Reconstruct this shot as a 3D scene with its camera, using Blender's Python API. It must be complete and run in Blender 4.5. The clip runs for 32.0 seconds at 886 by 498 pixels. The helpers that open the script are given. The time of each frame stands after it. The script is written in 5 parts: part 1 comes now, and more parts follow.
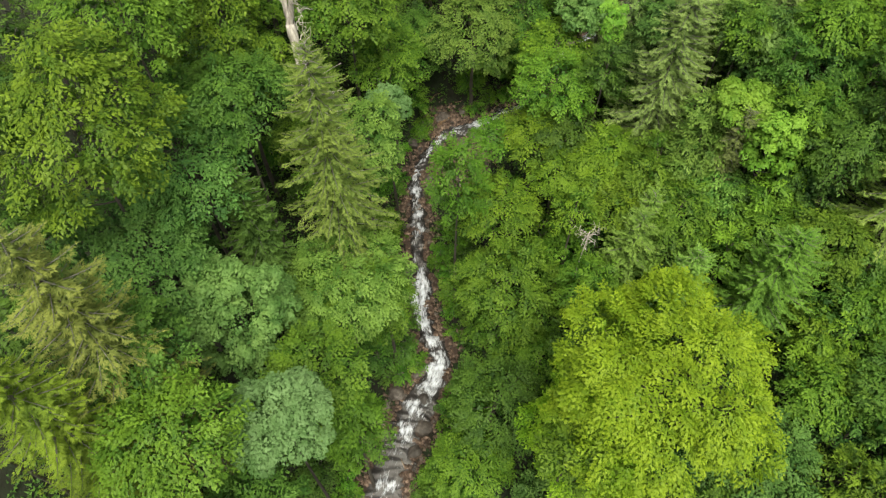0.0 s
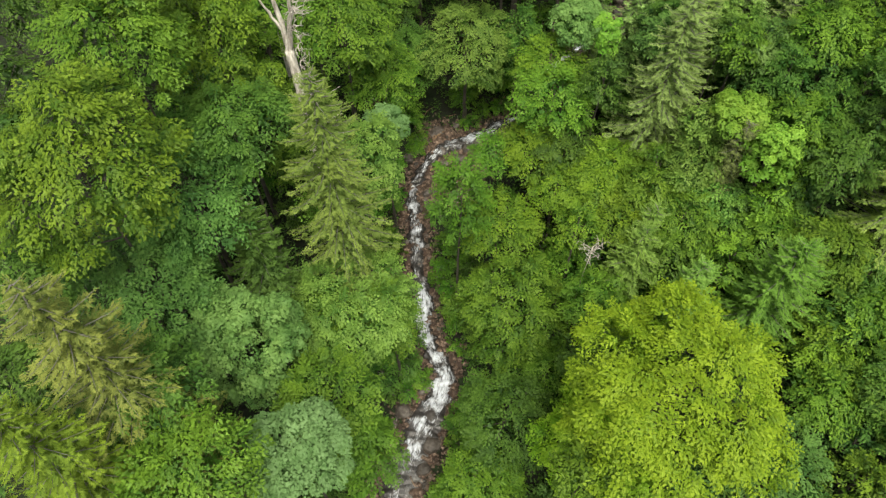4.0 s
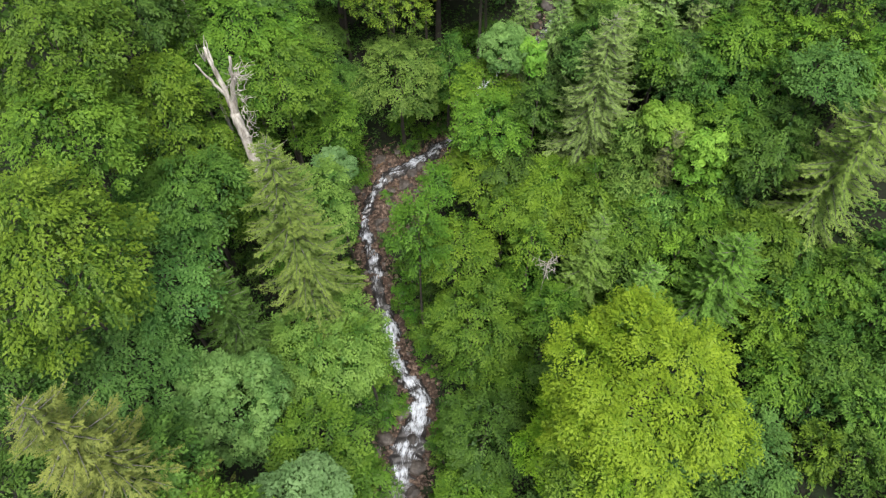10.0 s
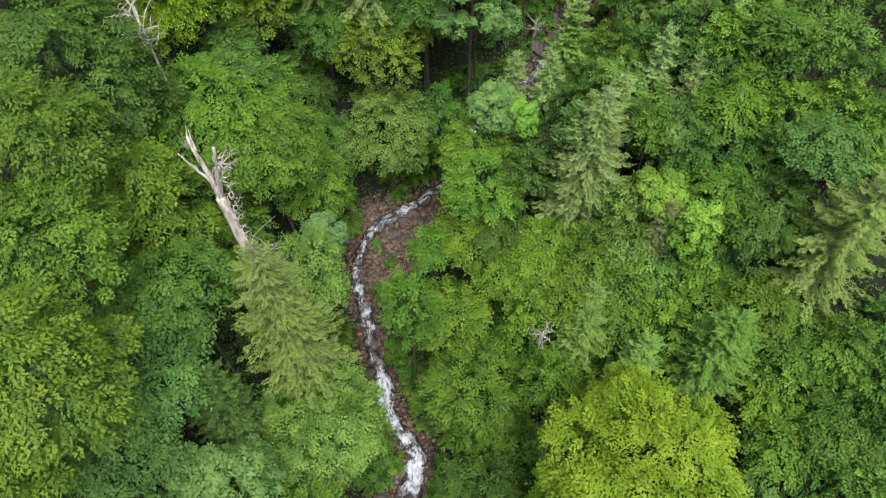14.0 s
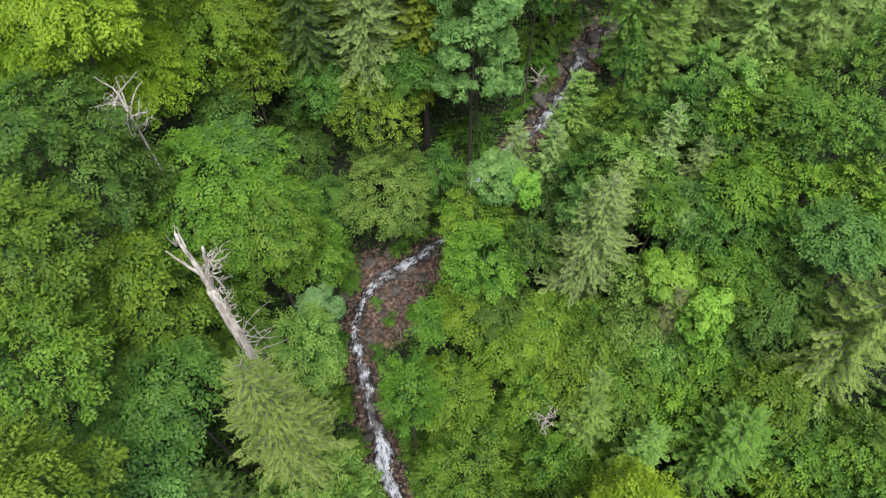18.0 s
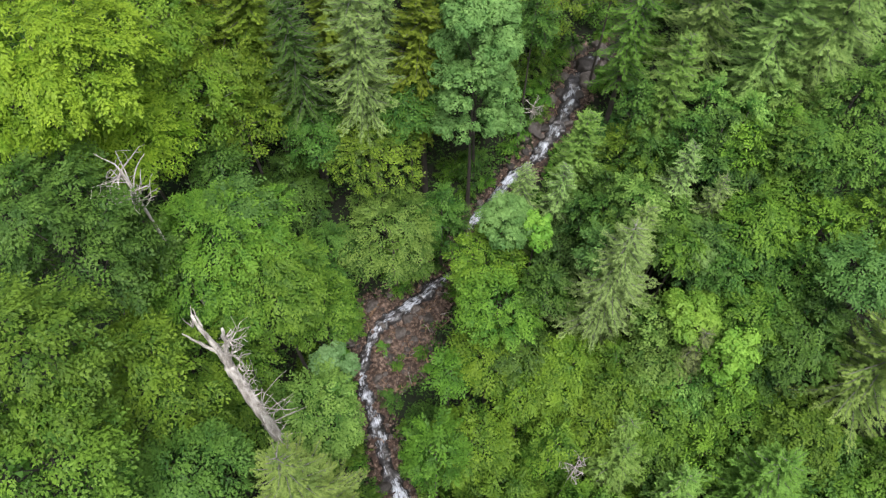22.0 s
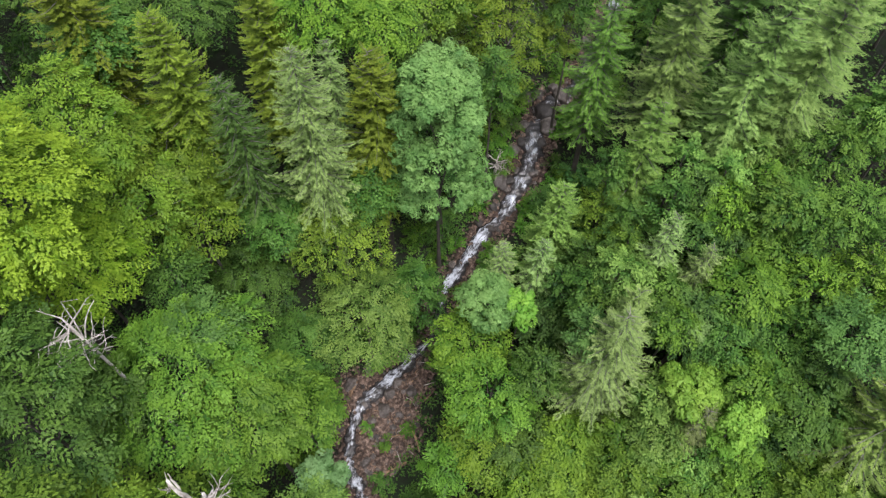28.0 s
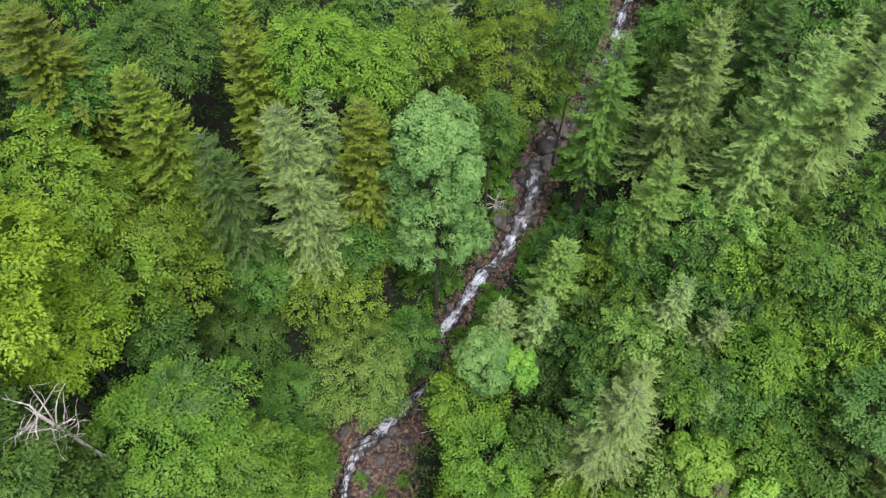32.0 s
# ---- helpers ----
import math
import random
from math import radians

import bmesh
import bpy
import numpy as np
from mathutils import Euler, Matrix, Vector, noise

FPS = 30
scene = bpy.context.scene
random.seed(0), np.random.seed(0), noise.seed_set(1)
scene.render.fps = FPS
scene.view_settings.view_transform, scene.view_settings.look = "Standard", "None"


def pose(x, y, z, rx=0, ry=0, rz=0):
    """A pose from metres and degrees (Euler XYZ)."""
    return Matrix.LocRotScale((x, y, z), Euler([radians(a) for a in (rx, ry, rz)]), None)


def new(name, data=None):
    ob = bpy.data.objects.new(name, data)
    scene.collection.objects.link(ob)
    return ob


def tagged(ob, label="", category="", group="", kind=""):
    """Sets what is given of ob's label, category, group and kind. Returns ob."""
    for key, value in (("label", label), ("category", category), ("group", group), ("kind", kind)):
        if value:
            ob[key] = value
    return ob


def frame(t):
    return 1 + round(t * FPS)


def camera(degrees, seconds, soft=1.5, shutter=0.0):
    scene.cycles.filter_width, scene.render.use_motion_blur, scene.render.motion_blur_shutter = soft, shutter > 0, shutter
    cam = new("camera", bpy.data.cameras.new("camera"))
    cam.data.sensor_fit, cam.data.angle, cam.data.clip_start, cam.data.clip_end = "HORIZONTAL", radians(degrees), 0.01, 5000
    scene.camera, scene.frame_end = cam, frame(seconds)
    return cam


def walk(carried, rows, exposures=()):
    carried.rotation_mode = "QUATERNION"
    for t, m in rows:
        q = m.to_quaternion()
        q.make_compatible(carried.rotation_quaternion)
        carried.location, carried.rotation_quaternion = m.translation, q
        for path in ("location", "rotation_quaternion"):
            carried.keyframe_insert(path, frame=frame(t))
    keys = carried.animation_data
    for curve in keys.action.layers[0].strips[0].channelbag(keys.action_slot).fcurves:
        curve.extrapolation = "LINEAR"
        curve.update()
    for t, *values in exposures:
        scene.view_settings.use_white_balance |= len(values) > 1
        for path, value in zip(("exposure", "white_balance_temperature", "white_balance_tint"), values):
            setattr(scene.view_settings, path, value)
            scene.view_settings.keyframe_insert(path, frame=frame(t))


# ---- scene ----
# ---- camera ----
cam = camera(65.24, 32.0, soft=1.35)
ROWS = [
    (0.0, -0.000, 0.000, 50.000, 32.003, -0.018, -0.011),
    (0.5, -0.130, 0.133, 50.054, 32.101, -0.081, 0.016),
    (1.0, -0.271, 0.268, 50.116, 32.170, -0.117, -0.036),
    (1.5, -0.400, 0.398, 50.178, 32.222, -0.124, -0.273),
    (2.0, -0.533, 0.531, 50.249, 32.218, -0.119, -0.566),
    (2.5, -0.674, 0.656, 50.327, 32.193, -0.094, -0.892),
    (3.0, -0.834, 0.775, 50.407, 32.165, -0.067, -1.284),
    (3.5, -1.013, 0.863, 50.521, 32.152, -0.024, -1.796),
    (5.5, -1.968, 1.093, 51.245, 32.130, 0.085, -4.427),
    (6.0, -2.233, 1.131, 51.443, 32.129, 0.091, -5.317),
    (6.5, -2.430, 1.170, 51.646, 32.145, 0.090, -6.313),
    (7.0, -2.460, 1.181, 51.875, 32.138, 0.064, -7.340),
    (7.5, -2.476, 1.201, 52.085, 32.154, 0.000, -8.356),
    (8.0, -2.477, 1.193, 52.324, 32.162, -0.009, -9.259),
    (8.5, -2.469, 1.215, 52.597, 32.114, -0.010, -9.887),
    (9.0, -2.473, 1.321, 52.833, 32.115, -0.044, -10.373),
    (9.5, -2.426, 1.565, 53.077, 32.096, -0.061, -10.800),
    (10.0, -2.376, 1.956, 53.282, 32.079, -0.059, -11.261),
    (10.5, -2.286, 2.447, 53.512, 32.094, -0.064, -11.729),
    (11.0, -2.182, 2.989, 53.761, 32.097, -0.086, -12.180),
    (11.5, -2.043, 3.581, 54.007, 32.068, -0.058, -12.258),
    (12.0, -1.899, 4.207, 54.264, 31.934, -0.030, -12.289),
    (12.5, -1.744, 4.857, 54.521, 31.784, 0.001, -12.348),
    (13.0, -1.628, 5.521, 54.810, 31.604, -0.019, -12.419),
    (13.5, -1.484, 6.152, 55.112, 31.463, 0.006, -12.482),
    (14.0, -1.356, 6.774, 55.432, 31.322, 0.022, -12.557),
    (14.5, -1.179, 7.412, 55.727, 31.173, 0.065, -12.572),
    (16.5, -0.381, 10.202, 56.607, 30.933, 0.206, -12.491),
    (17.0, -0.185, 10.818, 56.719, 31.021, 0.220, -12.432),
    (17.5, -0.034, 11.408, 56.839, 31.080, 0.232, -12.406),
    (18.0, 0.049, 11.963, 56.924, 31.145, 0.259, -12.392),
    (18.5, 0.055, 12.524, 57.012, 31.185, 0.285, -12.396),
    (19.0, -0.069, 13.082, 57.096, 31.233, 0.235, -12.615),
    (19.5, -0.259, 13.643, 57.184, 31.256, 0.157, -12.913),
    (20.0, -0.508, 14.156, 57.270, 31.263, 0.129, -13.231),
    (20.5, -0.822, 14.615, 57.365, 31.283, 0.088, -13.727),
    (21.0, -1.175, 15.024, 57.465, 31.314, 0.024, -14.116),
    (21.5, -1.513, 15.396, 57.555, 31.347, 0.001, -15.168),
    (22.0, -1.858, 15.784, 57.650, 31.387, -0.019, -16.508),
    (22.5, -2.195, 16.162, 57.753, 31.413, -0.086, -17.883),
    (23.0, -2.478, 16.515, 57.877, 31.416, -0.127, -19.294),
    (23.5, -2.692, 16.853, 58.004, 31.405, -0.151, -20.664),
    (24.0, -2.827, 17.213, 58.118, 31.382, -0.161, -21.725),
    (24.5, -2.854, 17.643, 58.214, 31.368, -0.144, -22.418),
    (26.5, -1.880, 20.238, 58.566, 31.283, 0.025, -23.432),
    (27.0, -1.563, 20.947, 58.587, 31.314, 0.032, -23.436),
    (27.5, -1.251, 21.564, 58.595, 31.304, 0.070, -23.424),
    (28.0, -0.977, 22.087, 58.595, 31.303, 0.104, -23.426),
    (28.5, -0.716, 22.589, 58.600, 31.291, 0.129, -23.416),
    (29.0, -0.471, 23.083, 58.610, 31.280, 0.137, -23.398),
    (29.5, -0.238, 23.551, 58.609, 31.280, 0.151, -23.361),
    (30.0, -0.015, 24.007, 58.608, 31.287, 0.142, -23.344),
    (30.5, 0.199, 24.462, 58.611, 31.326, 0.125, -23.334),
    (31.0, 0.426, 24.915, 58.623, 31.330, 0.102, -23.396),
    (31.5, 0.659, 25.353, 58.638, 31.345, 0.096, -23.409),
    (32.0, 0.877, 25.796, 58.658, 31.273, 0.096, -23.409),
]
# the first seconds of the film are a little warmer
TONE = [(0.0, 0.72, 7350, 2), (3.5, 0.72, 7350, 2), (5.5, 0.74, 6700, 8), (12.0, 0.74, 6500, 10), (24.0, 0.74, 6250, 14), (32.0, 0.74, 6200, 17)]
walk(cam, [(t, pose(x, y, z, rx, ry, rz)) for t, x, y, z, rx, ry, rz in ROWS], TONE)

# ---- sky, sun, exposure ----
SUN_EL, SUN_AZ = radians(68), radians(172)
world = bpy.data.worlds.new("overcast_sky")
scene.world = world
world.use_nodes = True
wn, wl = world.node_tree.nodes, world.node_tree.links
sky = wn.new("ShaderNodeTexSky")
sky.sky_type, sky.sun_disc, sky.sun_elevation, sky.sun_rotation = "NISHITA", False, SUN_EL, SUN_AZ
sky.dust_density, sky.ozone_density = 3.0, 0.6
pale = wn.new("ShaderNodeHueSaturation")
pale.inputs["Saturation"].default_value = 0.25
wl.new(sky.outputs[0], pale.inputs["Color"])
wl.new(pale.outputs[0], wn["Background"].inputs["Color"])
wn["Background"].inputs["Strength"].default_value = 0.15
sun_data = bpy.data.lights.new("sun", "SUN")
sun_data.energy, sun_data.angle, sun_data.color = 3.0, radians(30), (1.0, 0.96, 0.9)
sun = new("sun", sun_data)
sun.rotation_euler = Vector((-math.sin(SUN_AZ) * math.cos(SUN_EL), -math.cos(SUN_AZ) * math.cos(SUN_EL), -math.sin(SUN_EL))).to_track_quat("-Z", "Y").to_euler()


# ---- materials ----
def nodes_of(name):
    mat = bpy.data.materials.new(name)
    mat.use_nodes = True
    nt = mat.node_tree
    return mat, nt.nodes, nt.links, nt.nodes["Principled BSDF"]


def noise_node(nodes, links, scale, detail=4.0, coords="Object", rough=0.55, stretch=None):
    tc = nodes.new("ShaderNodeTexCoord")
    tex = nodes.new("ShaderNodeTexNoise")
    tex.inputs["Scale"].default_value, tex.inputs["Detail"].default_value = scale, detail
    tex.inputs["Roughness"].default_value = rough
    if stretch:
        mp = nodes.new("ShaderNodeMapping")
        mp.inputs["Scale"].default_value = stretch
        links.new(tc.outputs[coords], mp.inputs["Vector"])
        links.new(mp.outputs[0], tex.inputs["Vector"])
    else:
        links.new(tc.outputs[coords], tex.inputs["Vector"])
    return tex


def ramp_node(nodes, links, source, stops):
    ramp = nodes.new("ShaderNodeValToRGB")
    el = ramp.color_ramp.elements
    while len(el) < len(stops):
        el.new(0.5)
    for e, (p, c) in zip(el, stops):
        e.position, e.color = p, (*c, 1)
    links.new(source, ramp.inputs["Fac"])
    return ramp


def map_range(nodes, links, source, lo, hi, a, b):
    mr = nodes.new("ShaderNodeMapRange")
    for key, v in zip(("From Min", "From Max", "To Min", "To Max"), (lo, hi, a, b)):
        mr.inputs[key].default_value = v
    links.new(source, mr.inputs["Value"])
    return mr.outputs[0]


def leaf_material(name, rgb, rgb_young_lit, spread=0.08, glow=0.32, rough=0.5):
    """Foliage: each leaf varies a little, patches of the crown, new growth and painted-in light lean to the paler
    colour, light passes through.
    """
    mat, nodes, links, bsdf = nodes_of(name)
    geo = nodes.new("ShaderNodeNewGeometry")
    info = nodes.new("ShaderNodeObjectInfo")
    big = noise_node(nodes, links, 0.55, 3.0)
    mix = nodes.new("ShaderNodeMix")
    mix.data_type = "RGBA"
    warm = (1.04, 1.0, 1.1)
    mix.inputs[6].default_value, mix.inputs[7].default_value = [(*(c * k for c, k in zip(col, warm)), 1) for col in (rgb, rgb_young_lit)]
    # new growth on conifers; on broadleaved crowns also painted light and shade
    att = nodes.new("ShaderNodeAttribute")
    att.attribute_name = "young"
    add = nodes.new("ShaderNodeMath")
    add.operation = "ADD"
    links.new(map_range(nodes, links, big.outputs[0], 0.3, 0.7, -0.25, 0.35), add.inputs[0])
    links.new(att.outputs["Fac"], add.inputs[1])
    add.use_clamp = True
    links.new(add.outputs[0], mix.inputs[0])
    hsv = nodes.new("ShaderNodeHueSaturation")
    links.new(mix.outputs[2], hsv.inputs["Color"])
    wn_ = nodes.new("ShaderNodeTexWhiteNoise")
    wn_.noise_dimensions = "1D"
    links.new(geo.outputs["Random Per Island"], wn_.inputs["W"])
    vm = nodes.new("ShaderNodeMath")
    vm.operation = "MULTIPLY"
    links.new(map_range(nodes, links, wn_.outputs["Value"], 0, 1, 1 - spread, 1 + spread), vm.inputs[0])
    links.new(map_range(nodes, links, info.outputs["Random"], 0, 1, 0.86, 1.2), vm.inputs[1])
    links.new(vm.outputs[0], hsv.inputs["Value"])
    links.new(map_range(nodes, links, info.outputs["Random"], 0, 1, 0.489, 0.509), hsv.inputs["Hue"])
    links.new(hsv.outputs[0], bsdf.inputs["Base Color"])
    bsdf.inputs["Roughness"].default_value = rough
    bsdf.inputs["Specular IOR Level"].default_value = 0.14
    tr = nodes.new("ShaderNodeBsdfTranslucent")
    links.new(hsv.outputs[0], tr.inputs["Color"])
    ms = nodes.new("ShaderNodeMixShader")
    ms.inputs[0].default_value = glow
    links.new(bsdf.outputs[0], ms.inputs[1])
    links.new(tr.outputs[0], ms.inputs[2])
    links.new(ms.outputs[0], nodes["Material Output"].inputs["Surface"])
    return mat


def rough_material(name, stops, scale, bump, rough=0.85, fine=9.0, stretch=None, coords="Object", vary=0.25):
    """Soil, rock and bark: a coarse and a fine noise in colour and relief."""
    mat, nodes, links, bsdf = nodes_of(name)
    a = noise_node(nodes, links, scale, 6.0, coords, 0.62, stretch)
    b = noise_node(nodes, links, scale * fine, 5.0, coords, 0.6, stretch)
    mix = nodes.new("ShaderNodeMath")
    mix.operation = "MULTIPLY_ADD"
    links.new(b.outputs[0], mix.inputs[0])
    mix.inputs[1].default_value = 0.45
    links.new(map_range(nodes, links, a.outputs[0], 0, 1, -0.22, 0.78), mix.inputs[2])
    ramp = ramp_node(nodes, links, mix.outputs[0], stops)
    info = nodes.new("ShaderNodeObjectInfo")
    hsv = nodes.new("ShaderNodeHueSaturation")
    links.new(map_range(nodes, links, info.outputs["Random"], 0, 1, 1 - vary, 1 + vary), hsv.inputs["Value"])
    links.new(ramp.outputs[0], hsv.inputs["Color"])
    links.new(hsv.outputs[0], bsdf.inputs["Base Color"])
    bp = nodes.new("ShaderNodeBump")
    bp.inputs["Strength"].default_value, bp.inputs["Distance"].default_value = bump, 0.08
    links.new(mix.outputs[0], bp.inputs["Height"])
    links.new(bp.outputs[0], bsdf.inputs["Normal"])
    bsdf.inputs["Roughness"].default_value = rough
    return mat


LEAF = {
    "beech": leaf_material("beech_leaf", (0.042, 0.113, 0.013), (0.137, 0.260, 0.027)),
    "lime": leaf_material("young_beech_leaf", (0.096, 0.210, 0.012), (0.245, 0.400, 0.028)),
    "honey": leaf_material("yellowish_beech_leaf", (0.062, 0.130, 0.012), (0.160, 0.255, 0.022)),
    "spring": leaf_material("spring_beech_leaf", (0.053, 0.130, 0.014), (0.158, 0.275, 0.024)),
    "deep": leaf_material("deep_beech_leaf", (0.033, 0.090, 0.015), (0.098, 0.20, 0.030)),
    "fern": leaf_material("shrub_leaf", (0.042, 0.12, 0.014), (0.112, 0.26, 0.025)),
    "dusk": leaf_material("bluish_beech_leaf", (0.042, 0.112, 0.024), (0.112, 0.230, 0.046)),
    "maple": leaf_material("blue_green_maple_leaf", (0.068, 0.168, 0.038), (0.185, 0.335, 0.085)),
    "willow": leaf_material("grey_willow_leaf", (0.080, 0.18, 0.05), (0.165, 0.30, 0.105)),
    "sapling": leaf_material("fresh_sapling_leaf", (0.085, 0.22, 0.022), (0.215, 0.39, 0.05)),
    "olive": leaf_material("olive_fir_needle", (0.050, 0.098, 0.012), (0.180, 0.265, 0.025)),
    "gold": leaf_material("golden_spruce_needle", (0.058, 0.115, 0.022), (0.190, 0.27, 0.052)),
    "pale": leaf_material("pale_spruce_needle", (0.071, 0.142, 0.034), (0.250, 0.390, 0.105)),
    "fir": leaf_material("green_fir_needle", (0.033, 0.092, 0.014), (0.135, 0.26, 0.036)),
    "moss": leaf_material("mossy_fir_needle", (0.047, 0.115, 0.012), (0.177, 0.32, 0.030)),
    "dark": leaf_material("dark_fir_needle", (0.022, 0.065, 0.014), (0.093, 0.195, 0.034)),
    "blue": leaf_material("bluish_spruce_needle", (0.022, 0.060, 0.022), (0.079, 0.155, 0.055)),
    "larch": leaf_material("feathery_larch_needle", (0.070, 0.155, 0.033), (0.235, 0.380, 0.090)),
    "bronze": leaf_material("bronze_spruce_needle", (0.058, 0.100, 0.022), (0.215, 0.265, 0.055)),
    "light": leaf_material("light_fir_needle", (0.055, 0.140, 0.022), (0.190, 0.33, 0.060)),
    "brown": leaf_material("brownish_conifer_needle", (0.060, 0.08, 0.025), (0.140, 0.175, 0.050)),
}
BARK = rough_material("grey_bark", [(0.25, (0.025, 0.02, 0.017)), (0.6, (0.07, 0.06, 0.05)), (0.85, (0.15, 0.135, 0.12))], 3.0, 0.6, stretch=(1, 1, 0.25))
BOUGH = rough_material("grey_twig_bark", [(0.25, (0.06, 0.055, 0.05)), (0.6, (0.14, 0.13, 0.12)), (0.85, (0.24, 0.225, 0.21))], 3.0, 0.5)
DEADWOOD = rough_material("weathered_dead_wood", [(0.2, (0.06, 0.05, 0.042)), (0.42, (0.25, 0.225, 0.20)), (0.70, (0.56, 0.53, 0.49))], 4.0, 0.9, stretch=(1, 1, 0.12))
LOGWOOD = rough_material("wet_log_wood", [(0.2, (0.08, 0.045, 0.025)), (0.55, (0.22, 0.14, 0.08)), (0.85, (0.36, 0.26, 0.17))], 3.0, 0.6, stretch=(1, 1, 0.15))
# soil near black: the deep shade under the crowns is put into its colour
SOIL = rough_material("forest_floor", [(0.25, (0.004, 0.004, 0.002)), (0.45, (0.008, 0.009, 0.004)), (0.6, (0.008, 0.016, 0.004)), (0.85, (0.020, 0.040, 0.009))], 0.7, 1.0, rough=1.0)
BED = rough_material("wet_brown_gravel", [(0.2, (0.007, 0.004, 0.003)), (0.5, (0.030, 0.016, 0.010)), (0.8, (0.095, 0.055, 0.037))], 1.3, 1.0, rough=0.8)
ROCK = rough_material("wet_grey_brown_rock", [(0.2, (0.014, 0.011, 0.009)), (0.5, (0.055, 0.046, 0.040)), (0.8, (0.16, 0.142, 0.130))], 1.6, 0.7, rough=0.62, vary=0.6)


def water_material():
    """Falling water: white threads of foam over dark clear water, drawn out along the flow."""
    mat, nodes, links, bsdf = nodes_of("stream_water")
    att = nodes.new("ShaderNodeAttribute")
    att.attribute_name = "fall"
    threads = noise_node(nodes, links, 1.0, 6.0, "UV", 0.7, (2.4, 11.5, 1.0))
    blots = noise_node(nodes, links, 1.0, 3.0, "UV", 0.6, (1.5, 2.6, 1.0))
    s = nodes.new("ShaderNodeMath")
    s.operation = "MULTIPLY_ADD"
    links.new(blots.outputs[0], s.inputs[0])
    s.inputs[1].default_value = 1.0
    links.new(threads.outputs[0], s.inputs[2])
    t = nodes.new("ShaderNodeMath")
    t.operation = "ADD"
    links.new(s.outputs[0], t.inputs[0])
    links.new(att.outputs["Fac"], t.inputs[1])
    ramp = ramp_node(nodes, links, map_range(nodes, links, t.outputs[0], 1.11, 1.95, 0, 1), [(0.36, (0, 0, 0)), (0.50, (0.35, 0.35, 0.35)), (0.72, (1, 1, 1))])
    mix = nodes.new("ShaderNodeMix")
    mix.data_type = "RGBA"
    links.new(ramp.outputs[0], mix.inputs[0])
    mix.inputs[6].default_value, mix.inputs[7].default_value = (0.03, 0.028, 0.028, 1), (0.55, 0.59, 0.66, 1)
    links.new(mix.outputs[2], bsdf.inputs["Base Color"])
    links.new(map_range(nodes, links, ramp.outputs[0], 0, 1, 0.12, 0.75), bsdf.inputs["Roughness"])
    bp = nodes.new("ShaderNodeBump")
    bp.inputs["Strength"].default_value, bp.inputs["Distance"].default_value = 0.6, 0.1
    links.new(s.outputs[0], bp.inputs["Height"])
    links.new(bp.outputs[0], bsdf.inputs["Normal"])
    return mat


WATER = water_material()


# ---- mesh helpers ----
def quad_mesh(name, verts, quads, mats, smooth=False):
    me = bpy.data.meshes.new(name)
    verts, quads = np.asarray(verts, np.float32), np.asarray(quads, np.int32)
    me.vertices.add(len(verts))
    me.vertices.foreach_set("co", verts.ravel())
    me.loops.add(quads.size)
    me.loops.foreach_set("vertex_index", quads.ravel())
    me.polygons.add(len(quads))
    me.polygons.foreach_set("loop_start", np.arange(len(quads), dtype=np.int32) * quads.shape[1])
    if smooth:
        me.polygons.foreach_set("use_smooth", np.ones(len(quads), bool))
    me.update(calc_edges=True)
    for m in mats:
        me.materials.append(m)
    return me


def part(name, mesh, parent, label=""):
    ob = new(name, mesh)
    ob.parent = parent
    return tagged(ob, label)


def unit(v):
    return v / (np.linalg.norm(v, axis=-1, keepdims=True) + 1e-9)


def leaf_quads(base, along, normal, length, width, fold=0.12):
    """One pointed leaf for each base: a broad foot and a drooping tip."""
    along = unit(along)
    side = unit(np.cross(normal, along))
    up = np.cross(along, side)
    L, W = np.reshape(length, (-1, 1)), np.reshape(width, (-1, 1))
    mid = base + along * L * 0.5
    v = np.stack([mid * 0.6 + base * 0.4 - side * W / 2, mid * 0.6 + base * 0.4 + side * W / 2, base + along * L - up * L * fold], 1)
    n = len(base)
    return v.reshape(-1, 3), np.arange(3 * n).reshape(n, 3)


def tube(points, radii, sides=7, wobble=0.0, rng=None):
    """A tapered round bar along points."""
    pts, verts, quads = np.asarray(points, float), [], []
    tang = unit(np.gradient(pts, axis=0))
    for i, (p, r) in enumerate(zip(pts, radii)):
        ref = np.array([1.0, 0, 0]) if abs(tang[i][0]) < 0.8 else np.array([0, 1.0, 0])
        a = unit(np.cross(tang[i], ref))
        b = np.cross(tang[i], a)
        for k in range(sides):
            w = r * (1 + (rng.uniform(-wobble, wobble) if rng is not None else 0))
            ang = 2 * math.pi * k / sides
            verts.append(p + w * (a * math.cos(ang) + b * math.sin(ang)))
    for i in range(len(pts) - 1):
        for k in range(sides):
            quads.append((i * sides + k, i * sides + (k + 1) % sides, (i + 1) * sides + (k + 1) % sides, (i + 1) * sides + k))
    verts.append(pts[-1] + tang[-1] * radii[-1] * 0.6)
    n = len(verts) - 1
    for k in range(sides):
        j = (len(pts) - 1) * sides
        quads.append((j + k, j + (k + 1) % sides, n, n))
    return np.array(verts), quads


def tube_mesh(name, points, radii, mat, sides=7, wobble=0.0, rng=None):
    v, q = tube(points, radii, sides, wobble, rng)
    me = bpy.data.meshes.new(name)
    me.from_pydata([tuple(p) for p in v], [], [tuple(dict.fromkeys(f)) for f in q])
    me.polygons.foreach_set("use_smooth", [True] * len(me.polygons))
    me.materials.append(mat)
    me.update()
    return me


